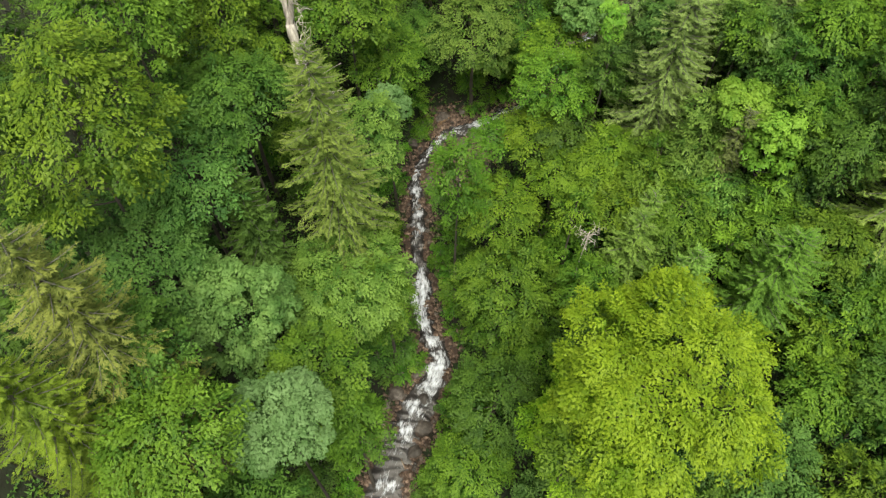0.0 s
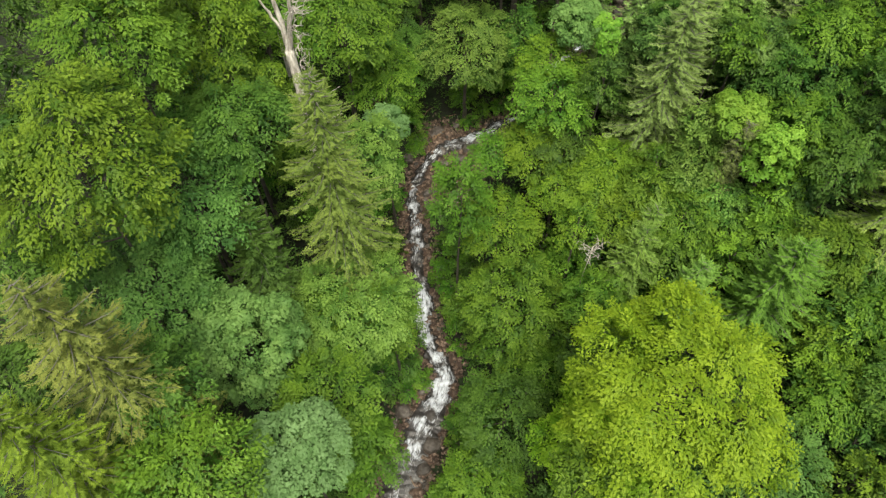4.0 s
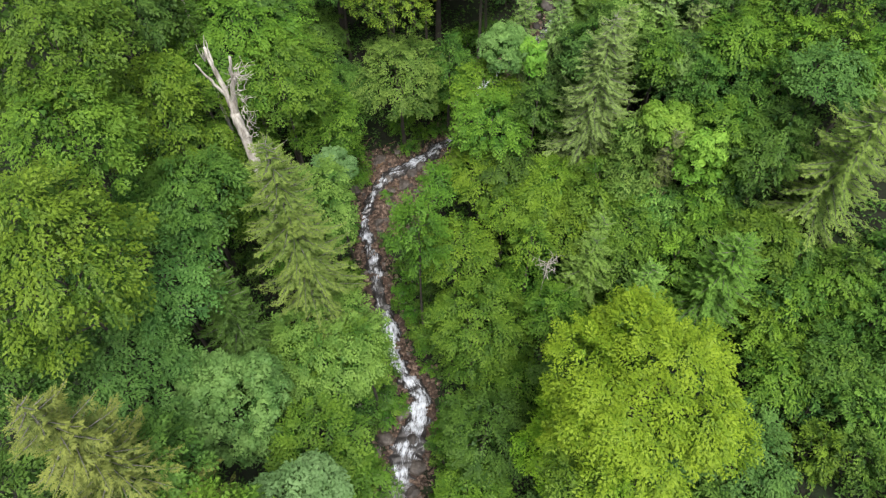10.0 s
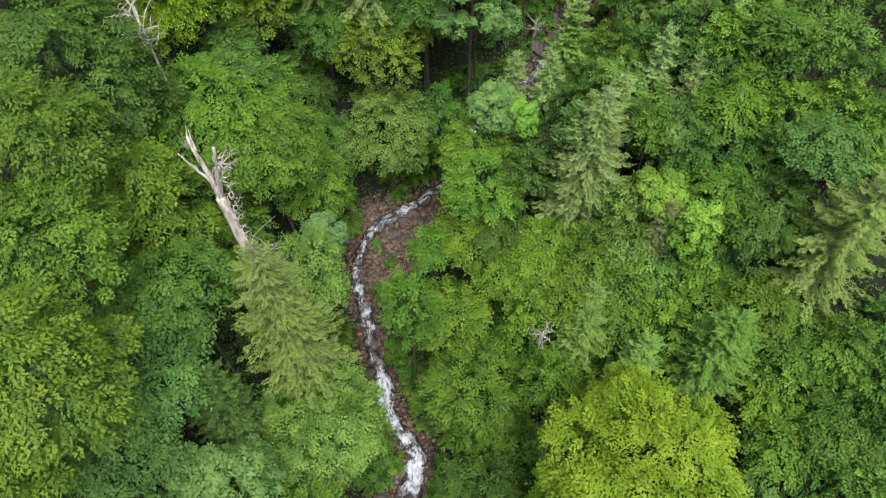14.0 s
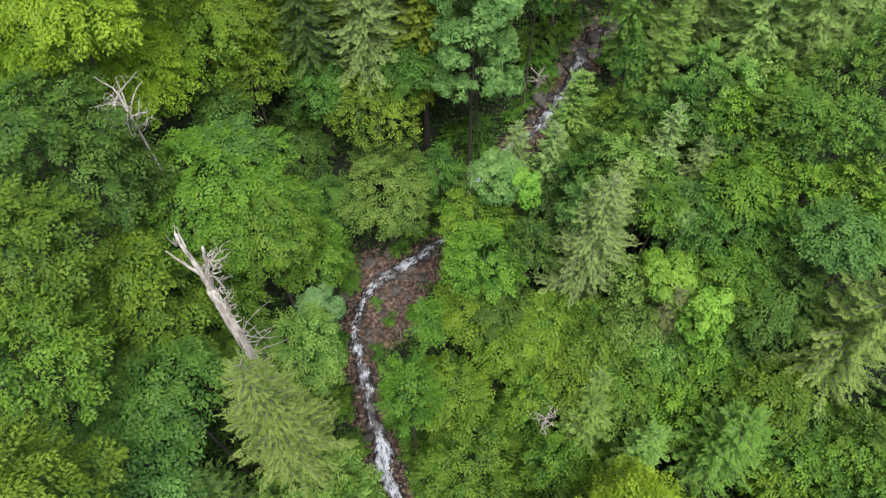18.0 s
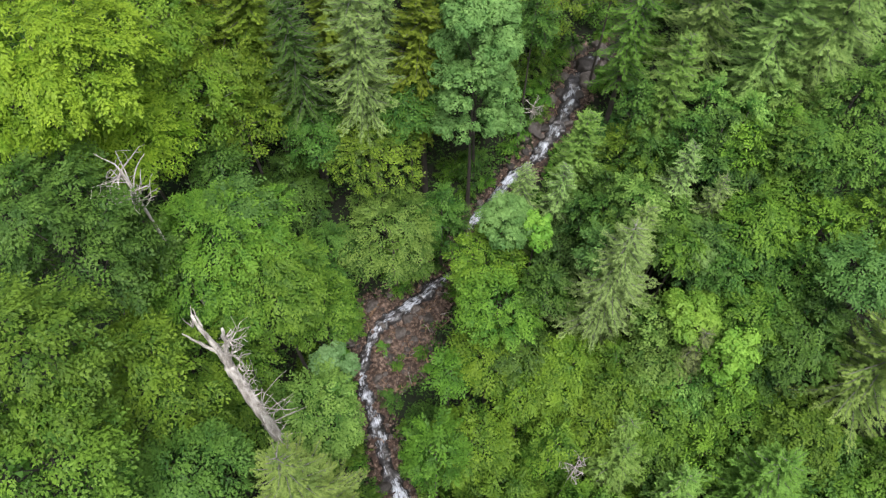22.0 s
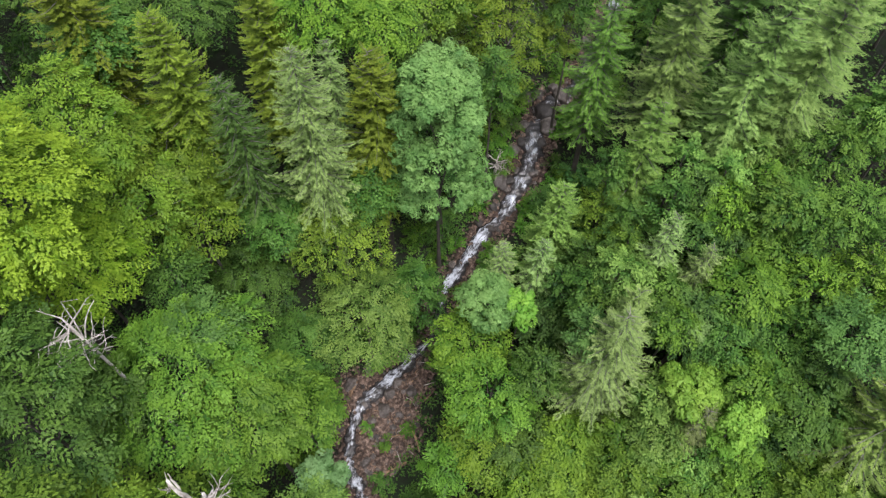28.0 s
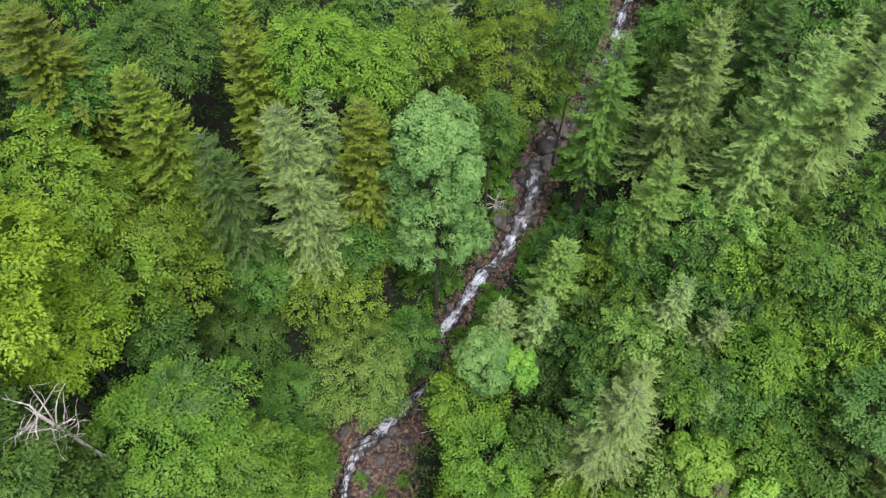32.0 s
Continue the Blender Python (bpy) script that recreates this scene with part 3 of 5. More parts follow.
def conifer(kind, tone, x, y, top, r, crown, lean=(0, 0), sparse=0.0):
    """A conifer: a straight trunk, whorls of boughs, each a flat feather of forked twigs."""
    if kind == "cypress":
        return broadleaf(tone, x, y, top, r * 0.95, crown * 0.62, "fir")
    rng = next_rng()
    gap, per, rise, droop, tl, tw, ts, hang, taper = CONIFER[kind]
    zg = float(ground_height(x, y, False)[0])
    h = max(top - zg, crown * 0.9) + 0.15
    crown = min(crown, h * 0.92)
    tree = new(NAMES[kind])
    tree.location = (x, y, zg - 0.15)
    size = "tall" if h > 16 else "small" if h < 9 else "middle-sized"
    tagged(tree, f"{size} {WORDS[tone]} {HABIT[kind]} on the slope", "tree", "trees of the ravine")
    axis = np.array([lean[0], lean[1], 1.0])
    tp, tr = stem(np.zeros(3), axis * h, 0.07 + 0.011 * h, 0.012, rng, 10, 0.08)
    part("trunk", tube_mesh("trunk", tp, tr, BARK, 8, 0.06, rng), tree)
    B, D, N, L, Y = [], [], [], [], []
    sv, sq, off = [], [], 0
    up = np.array([0, 0, 1.0])
    z = 0.15
    lowest = max(crown, 0.68 * h)
    while z < lowest:
        frac = min(1.0, z / crown)
        reach = r * (0.06 + 0.94 * frac ** taper)
        nb = max(5, int(per * (0.6 + 0.4 * min(1, reach / 1.6)) * (1 - sparse)))
        a0 = rng.uniform(0, 6.28)
        for k in range(nb):
            ang = a0 + 2 * math.pi * k / nb + rng.normal(0, 0.30)
            ln = reach * rng.choice([rng.uniform(0.65, 0.9), rng.uniform(0.9, 1.2)])
            hz = np.array([math.cos(ang), math.sin(ang), 0])
            o = axis * (h - z + rng.uniform(-0.2, 0.2))
            nt = max(4, int(ln / ts))
            u = np.linspace(0.06, 1, nt) + rng.uniform(-0.02, 0.02, nt)
            dr = droop * rng.uniform(0.7, 1.3)
            sag = rise * (1.25 - frac) * u - dr * (0.35 + frac) * u ** 2 + 0.16 * u ** 4
            pts = o + hz * (ln * u)[:, None] + up * (ln * sag)[:, None]
            tg = unit(np.gradient(pts, axis=0))
            sd = np.array([-hz[1], hz[0], 0])
            # twigs shorten to the tip of the bough, so that it reads as a feather
            tlen = tl * np.minimum(1.15, 0.35 + 1.35 * np.clip(1 - u, 0, 1) ** 0.8) * min(1.0, 0.35 + 0.5 * ln) * rng.uniform(0.7, 1.25, nt) * (0.85 + 0.4 * np.sin(u * ln * 9 + rng.uniform(0, 6)))
            for sgn in (1, -1):
                d = unit(tg * 0.55 + sd * sgn * rng.uniform(0.8, 1.1, (nt, 1)) - up * hang * rng.uniform(0.05, 0.50, (nt, 1)))
                for share, turn, at in ((1.0, 0.0, 0.0), (0.62, 0.55, 0.35), (0.62, -0.55, 0.25)):
                    B.append(pts + d * (tlen * at)[:, None])
                    D.append(unit(d + tg * turn) - up * hang * 0.25 * at + rng.normal(0, 0.08, (nt, 3)))
                    N.append(up + sd * sgn * 0.25 + hz * 0.25 + rng.normal(0, 0.18, (nt, 3)))
                    L.append(tlen * share)
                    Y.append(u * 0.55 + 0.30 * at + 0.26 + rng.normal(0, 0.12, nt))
            B.append(pts)
            D.append(tg + rng.normal(0, 0.25, (nt, 3)) - up * hang * rng.uniform(0, 0.6, (nt, 1)))
            N.append(up + rng.normal(0, 0.3, (nt, 3)))
            L.append(tl * rng.uniform(0.45, 0.8, nt))
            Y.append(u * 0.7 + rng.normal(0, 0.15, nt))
            if k % 2 == 0 or kind == "spruce":
                v, q = tube(pts[[0, nt // 4, nt // 2, 3 * nt // 4, nt - 1]] + up * 0.012, [0.030, 0.024, 0.017, 0.011, 0.004], 3)
                sv.append(v)
                sq += [tuple(i + off for i in f) for f in q]
                off += len(v)
        z += gap * rng.uniform(0.75, 1.2) * (0.6 + 0.4 * min(1.0, reach / 1.5)) * (1.0 if z < crown else 1.7)
    # the leading shoot
    m = 14
    B.append(axis * h - up * rng.uniform(0.0, 0.7, (m, 1)))
    D.append(rng.normal(0, 0.6, (m, 3)) + [0, 0, 0.7])
    N.append(rng.normal(0, 1, (m, 3)))
    L.append(np.full(m, 0.22))
    Y.append(np.full(m, 0.9))
    L = np.concatenate(L)
    V, Q = leaf_quads(np.concatenate(B), np.concatenate(D), unit(np.concatenate(N)), L, tw * (0.7 + 0.7 * L / tl), 0.1)
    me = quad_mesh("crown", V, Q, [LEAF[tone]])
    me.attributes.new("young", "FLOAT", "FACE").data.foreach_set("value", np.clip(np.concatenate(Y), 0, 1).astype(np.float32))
    part("crown", me, tree)
    me = bpy.data.meshes.new("bough_wood")
    me.from_pydata([tuple(p) for p in np.concatenate(sv)], [], [tuple(dict.fromkeys(f)) for f in sq])
    me.materials.append(BOUGH)
    tagged(part("bough_wood", me, tree, "thin grey boughs"), kind="stuff")
    return tree


# ---- the trees, bank by bank ----
conifer("fir", "olive", -3.7, 56.4, 33.1, 2.7, 10.0)
conifer("fir", "olive", -8.1, 61.7, 34.4, 3.2, 7.2)
conifer("fir", "olive", 2.3, 58.6, 32.0, 2.0, 7.8)
conifer("spruce", "pale", 2.7, 51.2, 32.8, 3.1, 12.3)
conifer("spruce", "pale", 5.3, 54.7, 29.5, 1.3, 5.0)
conifer("fir", "olive", 7.2, 52.1, 30.1, 2.5, 8.8)
broadleaf("olive", 2.8, 49.8, 19.8, 3.8, 6.2, "fir")
broadleaf("maple", 10.6, 49.9, 29.3, 3.4, 16.4, "maple", gaps=-0.30)
broadleaf("maple", 11.7, 51.9, 28.6, 2.5, 7.8, "maple", gaps=-0.30)
conifer("spruce", "dark", -1.4, 53.4, 30.3, 2.5, 10.0)
broadleaf("light", 2.6, 45.6, 14.5, 4.0, 6.0)
broadleaf("deep", -2.3, 45.8, 12.8, 2.5, 6.0)
broadleaf("deep", 7.0, 46.0, 14.7, 2.1, 9.4)
broadleaf("honey", -10.5, 55.6, 31.1, 4.4, 8.7, gaps=0.25)
broadleaf("honey", -6.9, 55.1, 27.4, 3.9, 9.6, gaps=0.25)
broadleaf("honey", -9.6, 52.8, 26.7, 4.3, 6.5, gaps=0.25)
broadleaf("honey", -6.1, 53.2, 22.7, 3.0, 6.1, gaps=0.20)
broadleaf("lime", -12.6, 49.2, 27.4, 3.8, 7.0, gaps=-0.20)
broadleaf("lime", -14.3, 47.8, 35.5, 5.4, 8.1, gaps=-0.20)
broadleaf("lime", -15.9, 46.5, 34.0, 3.4, 6.8, gaps=-0.20)
broadleaf("dusk", -7.2, 43.0, 23.9, 2.1, 3.2)
broadleaf("beech", -8.8, 41.2, 24.3, 5.0, 7.5)
broadleaf("beech", -6.4, 38.5, 22.4, 3.6, 5.8)
broadleaf("deep", -15.3, 39.4, 32.3, 4.5, 11.2)
broadleaf("deep", -12.2, 40.5, 26.6, 2.2, 9.3)
broadleaf("honey", 20.3, 58.8, 26.9, 4.5, 9.8, gaps=0.35)
broadleaf("spring", 6.1, 58.3, 31.2, 3.0, 4.7)
broadleaf("spring", 9.2, 56.3, 30.6, 2.8, 5.5)
broadleaf("spring", 13.9, 58.7, 29.0, 2.4, 4.9)
broadleaf("deep", -2.8, 64.0, 30.4, 4.0, 6.4)
broadleaf("deep", -7.3, 62.4, 30.7, 3.1, 4.7)
conifer("spruce", "fir", 23.1, 50.5, 30.8, 2.5, 10.0)
conifer("larch", "larch", 26.3, 47.1, 33.8, 3.3, 11.5)
conifer("larch", "larch", 27.5, 41.9, 36.0, 3.3, 13.0)
conifer("larch", "larch", 30.1, 40.6, 36.0, 2.7, 8.0)
conifer("larch", "light", 21.3, 42.2, 29.6, 2.6, 10.3)
conifer("fir", "light", 16.0, 42.5, 24.2, 2.1, 8.6)
conifer("spruce", "pale", 19.9, 36.9, 26.1, 2.0, 8.1)
conifer("spruce", "pale", 21.1, 34.7, 25.3, 1.4, 5.0)
conifer("spruce", "pale", 14.3, 32.8, 25.8, 3.6, 14.2)
conifer("fir", "larch", 15.7, 33.8, 25.6, 1.6, 6.4)
conifer("spruce", "pale", 11.8, 41.9, 21.1, 1.3, 4.5)
conifer("spruce", "pale", 14.0, 40.7, 21.8, 1.4, 5.5)
broadleaf("maple", 9.9, 40.0, 19.3, 1.9, 2.8, "maple", gaps=-0.20)
broadleaf("sapling", 11.6, 38.6, 19.4, 1.0, 3.0, "maple", gaps=-0.20)
broadleaf("spring", 8.1, 38.8, 17.1, 2.5, 3.7)
broadleaf("beech", 7.8, 34.8, 17.6, 2.8, 4.2)
broadleaf("spring", 6.6, 32.7, 14.8, 2.7, 4.1)
broadleaf("sapling", 18.0, 29.1, 20.8, 1.7, 2.6, "maple", gaps=-0.30)
broadleaf("sapling", 19.2, 26.4, 21.6, 1.3, 6.2, "maple", gaps=-0.30)
conifer("spruce", "brown", 17.6, 27.5, 20.8, 1.6, 6.3)
broadleaf("fern", 3.6, 32.2, 14.3, 1.6, 2.4)
broadleaf("beech", -16.2, 32.1, 33.1, 4.0, 7.9)
broadleaf("beech", -15.8, 27.7, 30.8, 3.3, 6.5)
broadleaf("spring", -13.2, 33.1, 27.8, 3.6, 12.2)
broadleaf("deep", -11.6, 27.1, 24.5, 3.0, 4.5)
conifer("spruce", "gold", -6.5, 25.3, 27.6, 3.2, 12.9)
broadleaf("light", -5.6, 31.7, 16.8, 3.1, 7.2)
broadleaf("willow", -3.9, 34.8, 15.0, 1.4, 2.3, "maple")
broadleaf("light", -6.6, 21.8, 13.6, 4.2, 6.4)
broadleaf("beech", -3.8, 21.9, 12.5, 2.0, 9.4)
broadleaf("maple", -11.6, 17.7, 18.9, 3.0, 8.8, "maple", gaps=-0.30)
broadleaf("spring", -16.1, 20.4, 31.6, 4.1, 9.9)
broadleaf("dusk", -14.2, 23.9, 23.6, 3.8, 5.7)
conifer("fir", "dark", -11.2, 22.9, 21.4, 2.0, 7.9)
broadleaf("dusk", -16.9, 19.5, 21.6, 4.7, 7.0)
conifer("spruce", "bronze", -14.1, 11.9, 32.0, 2.7, 10.7)
conifer("spruce", "olive", -16.0, 9.0, 29.0, 3.1, 12.6)
broadleaf("beech", -11.6, 8.6, 23.2, 2.9, 4.3)
broadleaf("willow", -7.5, 10.3, 20.1, 2.3, 3.4, "maple", gaps=-0.30)
broadleaf("fern", -5.2, 12.5, 15.3, 2.0, 9.8)
broadleaf("beech", -7.1, 14.3, 16.1, 2.7, 4.0)
broadleaf("beech", -8.6, 21.3, 12.0, 2.9, 4.4)
broadleaf("deep", -19.7, 17.0, 26.0, 2.4, 4.8)
broadleaf("deep", -18.7, 11.7, 25.3, 2.3, 3.5)
broadleaf("deep", -19.6, 21.2, 29.6, 2.3, 4.6)
broadleaf("spring", 3.8, 27.9, 12.9, 2.6, 3.9)
broadleaf("beech", 4.4, 23.3, 11.5, 3.8, 10.0)
broadleaf("deep", 3.6, 16.0, 7.6, 3.3, 4.9)
broadleaf("beech", 1.8, 12.2, 4.5, 2.7, 4.1)
broadleaf("beech", 9.4, 21.7, 13.2, 1.8, 6.5)
broadleaf("lime", 11.6, 13.0, 20.3, 5.7, 8.5, gaps=-0.30)
broadleaf("lime", 8.9, 12.8, 11.4, 3.7, 5.5, gaps=-0.30)
broadleaf("dusk", 16.8, 9.5, 15.2, 3.0, 4.6)
conifer("fir", "light", 12.1, 23.6, 16.0, 2.0, 5.5)
conifer("fir", "light", 14.9, 21.0, 16.2, 1.7, 5.5)
broadleaf("spring", 10.4, 29.5, 15.1, 2.3, 3.9)
broadleaf("beech", 13.3, 27.5, 16.5, 2.1, 4.3)
broadleaf("spring", 7.9, 29.8, 14.1, 2.0, 3.9)
conifer("fir", "fir", 18.9, 19.7, 17.3, 3.1, 11.5)
conifer("spruce", "gold", 26.1, 22.8, 26.5, 4.1, 12.8)
conifer("fir", "light", 12.9, 25.0, 16.3, 1.9, 7.5)
broadleaf("spring", 12.2, 26.6, 15.3, 2.4, 3.7)
broadleaf("beech", 15.1, 25.5, 15.9, 2.4, 3.6)
broadleaf("spring", 11.5, 30.1, 15.5, 2.3, 3.5)
broadleaf("deep", 8.6, 32.2, 15.3, 2.2, 3.4)
broadleaf("moss", 24.6, 37.3, 26.1, 2.1, 4.4, "fir")
broadleaf("fir", 26.2, 35.5, 27.4, 2.0, 4.3, "fir")
broadleaf("moss", 26.3, 31.0, 25.4, 1.8, 3.6, "fir")
broadleaf("beech", 22.6, 32.3, 24.9, 2.1, 3.8)
broadleaf("dusk", 26.0, 27.3, 26.0, 2.3, 3.8)
broadleaf("beech", 21.2, 28.0, 21.8, 2.2, 3.3)
broadleaf("deep", 23.3, 25.6, 21.9, 2.5, 3.8)
broadleaf("fir", 24.5, 29.4, 23.8, 1.9, 4.1, "fir")
broadleaf("beech", 20.7, 23.2, 16.8, 2.4, 3.6)
broadleaf("moss", 17.5, 22.4, 16.0, 2.0, 4.5, "fir")
broadleaf("beech", 22.3, 21.4, 18.3, 2.4, 4.4)
broadleaf("fir", 27.8, 33.7, 27.8, 2.0, 4.3, "fir")
broadleaf("deep", 27.3, 34.9, 27.2, 2.2, 3.3)
broadleaf("fir", 28.9, 33.2, 28.6, 1.9, 4.1, "fir")
broadleaf("fir", 30.2, 36.9, 29.1, 2.0, 4.5, "fir")
broadleaf("dusk", 13.9, 34.1, 23.1, 1.4, 3.5)
broadleaf("deep", 19.4, 42.7, 26.1, 1.3, 4.8)
broadleaf("moss", 23.5, 17.1, 14.3, 2.2, 4.3, "fir")
broadleaf("beech", 25.5, 18.0, 17.8, 2.3, 4.8)
broadleaf("fir", 27.1, 15.0, 16.8, 2.4, 4.8, "fir")
broadleaf("deep", 24.5, 13.5, 14.0, 2.4, 4.1)
broadleaf("beech", 21.2, 13.6, 13.4, 2.1, 4.8)
broadleaf("fir", 24.2, 10.1, 13.6, 2.6, 4.9, "fir")
broadleaf("deep", 23.4, 18.5, 16.1, 2.0, 4.5)
broadleaf("fir", 24.1, 12.8, 13.0, 2.3, 4.6, "fir")
broadleaf("moss", 22.1, 14.6, 11.9, 2.0, 4.3, "fir")
# the lesser trees between and round them
broadleaf("deep", -13.9, 12.4, 23.9, 2.4, 4.4)
conifer("fir", "olive", 2.9, 61.9, 31.7, 2.9, 18.0)
conifer("spruce", "pale", 16.4, 63.3, 26.3, 3.1, 17.3)
broadleaf("deep", 24.0, 55.9, 29.7, 1.8, 7.9)
broadleaf("deep", 16.3, 53.2, 26.5, 1.6, 8.7)
conifer("larch", "larch", 32.7, 44.1, 33.4, 2.6, 18.0)
conifer("larch", "dark", 31.6, 47.8, 32.9, 3.6, 18.0)
broadleaf("deep", 20.2, 31.8, 23.0, 1.6, 4.1)
broadleaf("beech", 17.9, 32.4, 23.8, 1.3, 3.3)
broadleaf("maple", 19.1, 32.1, 22.8, 1.1, 2.4, "maple")
broadleaf("spring", 8.5, 25.7, 15.9, 1.7, 4.8, "fir")
broadleaf("deep", 10.9, 34.5, 20.0, 1.8, 5.2, "fir")
broadleaf("deep", 20.4, 30.7, 24.0, 1.5, 4.5, "fir")
broadleaf("deep", 9.1, 17.3, 13.4, 2.1, 5.1)
broadleaf("beech", 6.6, 9.8, 15.8, 1.7, 4.2)
conifer("cypress", "dark", 19.6, 32.5, 24.2, 2.6, 12.9)
broadleaf("deep", -14.8, 28.0, 23.5, 1.7, 5.9)
broadleaf("beech", -7.4, 26.8, 18.0, 1.5, 6.4)
broadleaf("deep", -4.3, 52.3, 13.0, 3.2, 7.3)
broadleaf("deep", -1.1, 52.5, 19.2, 2.6, 4.9)
broadleaf("deep", 10.5, 56.1, 25.9, 2.0, 3.7)
broadleaf("deep", 32.2, 56.3, 25.6, 2.3, 5.4)
broadleaf("beech", -4.0, 39.2, 16.1, 2.7, 5.0)
conifer("larch", "larch", 35.9, 43.9, 33.2, 3.9, 18.0)
broadleaf("deep", -4.5, 43.1, 13.6, 2.5, 4.6)
broadleaf("deep", 35.2, 48.3, 32.9, 3.0, 5.6)
broadleaf("deep", 37.9, 45.6, 32.4, 3.0, 5.6)
broadleaf("fern", 1.0, 26.9, 19.1, 1.8, 9.1)
broadleaf("beech", -25.4, 46.7, 31.8, 3.0, 7.1, gaps=0.4)
broadleaf("dusk", -26.0, 53.0, 31.9, 2.4, 5.6, gaps=0.4)
broadleaf("dusk", -26.0, 57.9, 31.8, 2.7, 6.5, gaps=0.4)
broadleaf("beech", -26.1, 62.4, 31.8, 2.3, 5.5, gaps=0.4)
broadleaf("dusk", -26.0, 67.5, 32.9, 2.8, 6.5, gaps=0.4)
broadleaf("deep", -25.7, 73.5, 33.3, 2.3, 5.4, gaps=0.4)
broadleaf("dusk", -26.5, 78.6, 35.3, 3.0, 7.1, gaps=0.4)
broadleaf("deep", -23.1, 27.4, 27.7, 2.7, 6.3, gaps=0.4)
broadleaf("deep", -23.9, 32.3, 29.9, 2.8, 6.5, gaps=0.4)
broadleaf("beech", -23.8, 37.1, 29.5, 2.9, 6.9, gaps=0.4)
broadleaf("dusk", -24.1, 42.1, 30.8, 2.1, 4.9, gaps=0.4)
broadleaf("dusk", -22.7, 55.0, 31.4, 2.8, 6.7, gaps=0.4)
broadleaf("deep", -22.9, 60.4, 32.5, 3.0, 7.0, gaps=0.4)
broadleaf("dusk", -20.4, 5.2, 27.3, 2.3, 5.3, gaps=0.4)
broadleaf("dusk", -20.7, 9.0, 27.9, 2.9, 6.9, gaps=0.4)
broadleaf("beech", -20.1, 45.0, 31.5, 2.5, 6.0, gaps=0.4)
broadleaf("deep", -21.2, 50.2, 31.4, 2.8, 6.6, gaps=0.4)
broadleaf("dusk", -20.2, 63.6, 32.3, 2.5, 5.9, gaps=0.4)
broadleaf("beech", -20.9, 67.4, 31.9, 2.3, 5.3, gaps=0.4)
broadleaf("deep", -21.5, 71.5, 33.1, 2.5, 5.8, gaps=0.4)
broadleaf("beech", -21.1, 75.9, 34.1, 2.4, 5.6, gaps=0.4)
broadleaf("beech", -21.6, 81.8, 35.5, 2.7, 6.3, gaps=0.4)
broadleaf("beech", -18.7, -1.4, 24.5, 2.1, 5.0, gaps=0.4)
broadleaf("deep", -18.6, 55.5, 30.5, 2.6, 6.2, gaps=0.4)
broadleaf("beech", -17.8, 79.0, 33.9, 2.7, 6.5, gaps=0.4)
broadleaf("dusk", -15.2, -1.5, 22.5, 2.2, 5.2, gaps=0.4)
broadleaf("beech", -15.0, 2.9, 25.3, 2.7, 6.3, gaps=0.4)
broadleaf("beech", -15.0, 58.0, 29.9, 2.6, 6.1, gaps=0.4)
broadleaf("dusk", -15.9, 63.0, 31.5, 2.6, 6.2, gaps=0.4)
broadleaf("deep", -15.2, 67.6, 32.3, 2.5, 6.0, gaps=0.4)
broadleaf("dusk", -16.4, 72.7, 33.1, 2.8, 6.6, gaps=0.4)
broadleaf("dusk", -13.4, 76.8, 32.2, 3.0, 7.0, gaps=0.4)
broadleaf("dusk", -13.3, 81.1, 33.9, 2.1, 5.0, gaps=0.4)
broadleaf("deep", -10.8, -1.6, 20.4, 2.2, 5.2, gaps=0.4)
broadleaf("deep", -10.3, 2.6, 22.7, 3.0, 7.0, gaps=0.4)
broadleaf("deep", -10.7, 68.7, 30.1, 2.3, 5.5, gaps=0.4)
broadleaf("beech", -10.1, 73.5, 30.9, 2.7, 6.4, gaps=0.4)
broadleaf("dusk", -10.0, 79.3, 32.0, 2.8, 6.6, gaps=0.4)
broadleaf("beech", -5.8, 72.6, 29.6, 2.4, 5.8, gaps=0.4)
broadleaf("beech", -5.5, 76.6, 30.3, 2.8, 6.7, gaps=0.4)
broadleaf("beech", -4.4, 81.0, 31.8, 2.4, 5.7, gaps=0.4)
broadleaf("dusk", -2.1, 71.2, 28.1, 2.6, 6.1, gaps=0.4)
broadleaf("dusk", -0.1, 76.6, 30.9, 2.7, 6.5, gaps=0.4)
broadleaf("deep", -0.1, 81.5, 32.4, 2.8, 6.6, gaps=0.4)
broadleaf("beech", 2.0, 67.8, 29.3, 2.2, 5.3, gaps=0.4)
broadleaf("deep", 5.3, 65.5, 28.7, 2.1, 4.9, gaps=0.4)
broadleaf("beech", 5.4, 71.4, 29.6, 2.7, 6.5, gaps=0.4)
broadleaf("beech", 5.1, 75.5, 29.8, 2.1, 4.9, gaps=0.4)
broadleaf("deep", 4.9, 80.7, 31.7, 2.8, 6.7, gaps=0.4)
broadleaf("dusk", 7.6, -1.9, 10.3, 1.9, 4.4, gaps=0.4)
broadleaf("deep", 7.1, 2.4, 10.6, 1.8, 4.3, gaps=0.4)
conifer("cypress", "dark", 7.6, 6.1, 12.2, 1.8, 6.9)
broadleaf("beech", 8.1, 68.5, 28.1, 2.3, 5.5, gaps=0.4)
conifer("cypress", "fir", 10.4, -2.2, 9.5, 2.0, 6.1)
conifer("cypress", "fir", 10.3, 2.8, 11.2, 1.8, 6.7)
broadleaf("beech", 9.9, 63.8, 27.7, 2.1, 5.0, gaps=0.4)
broadleaf("beech", 10.6, 72.8, 29.6, 2.4, 5.6, gaps=0.4)
broadleaf("beech", 10.2, 78.9, 30.4, 2.1, 5.0, gaps=0.4)
conifer("cypress", "dark", 12.8, 1.1, 11.1, 1.7, 7.5)
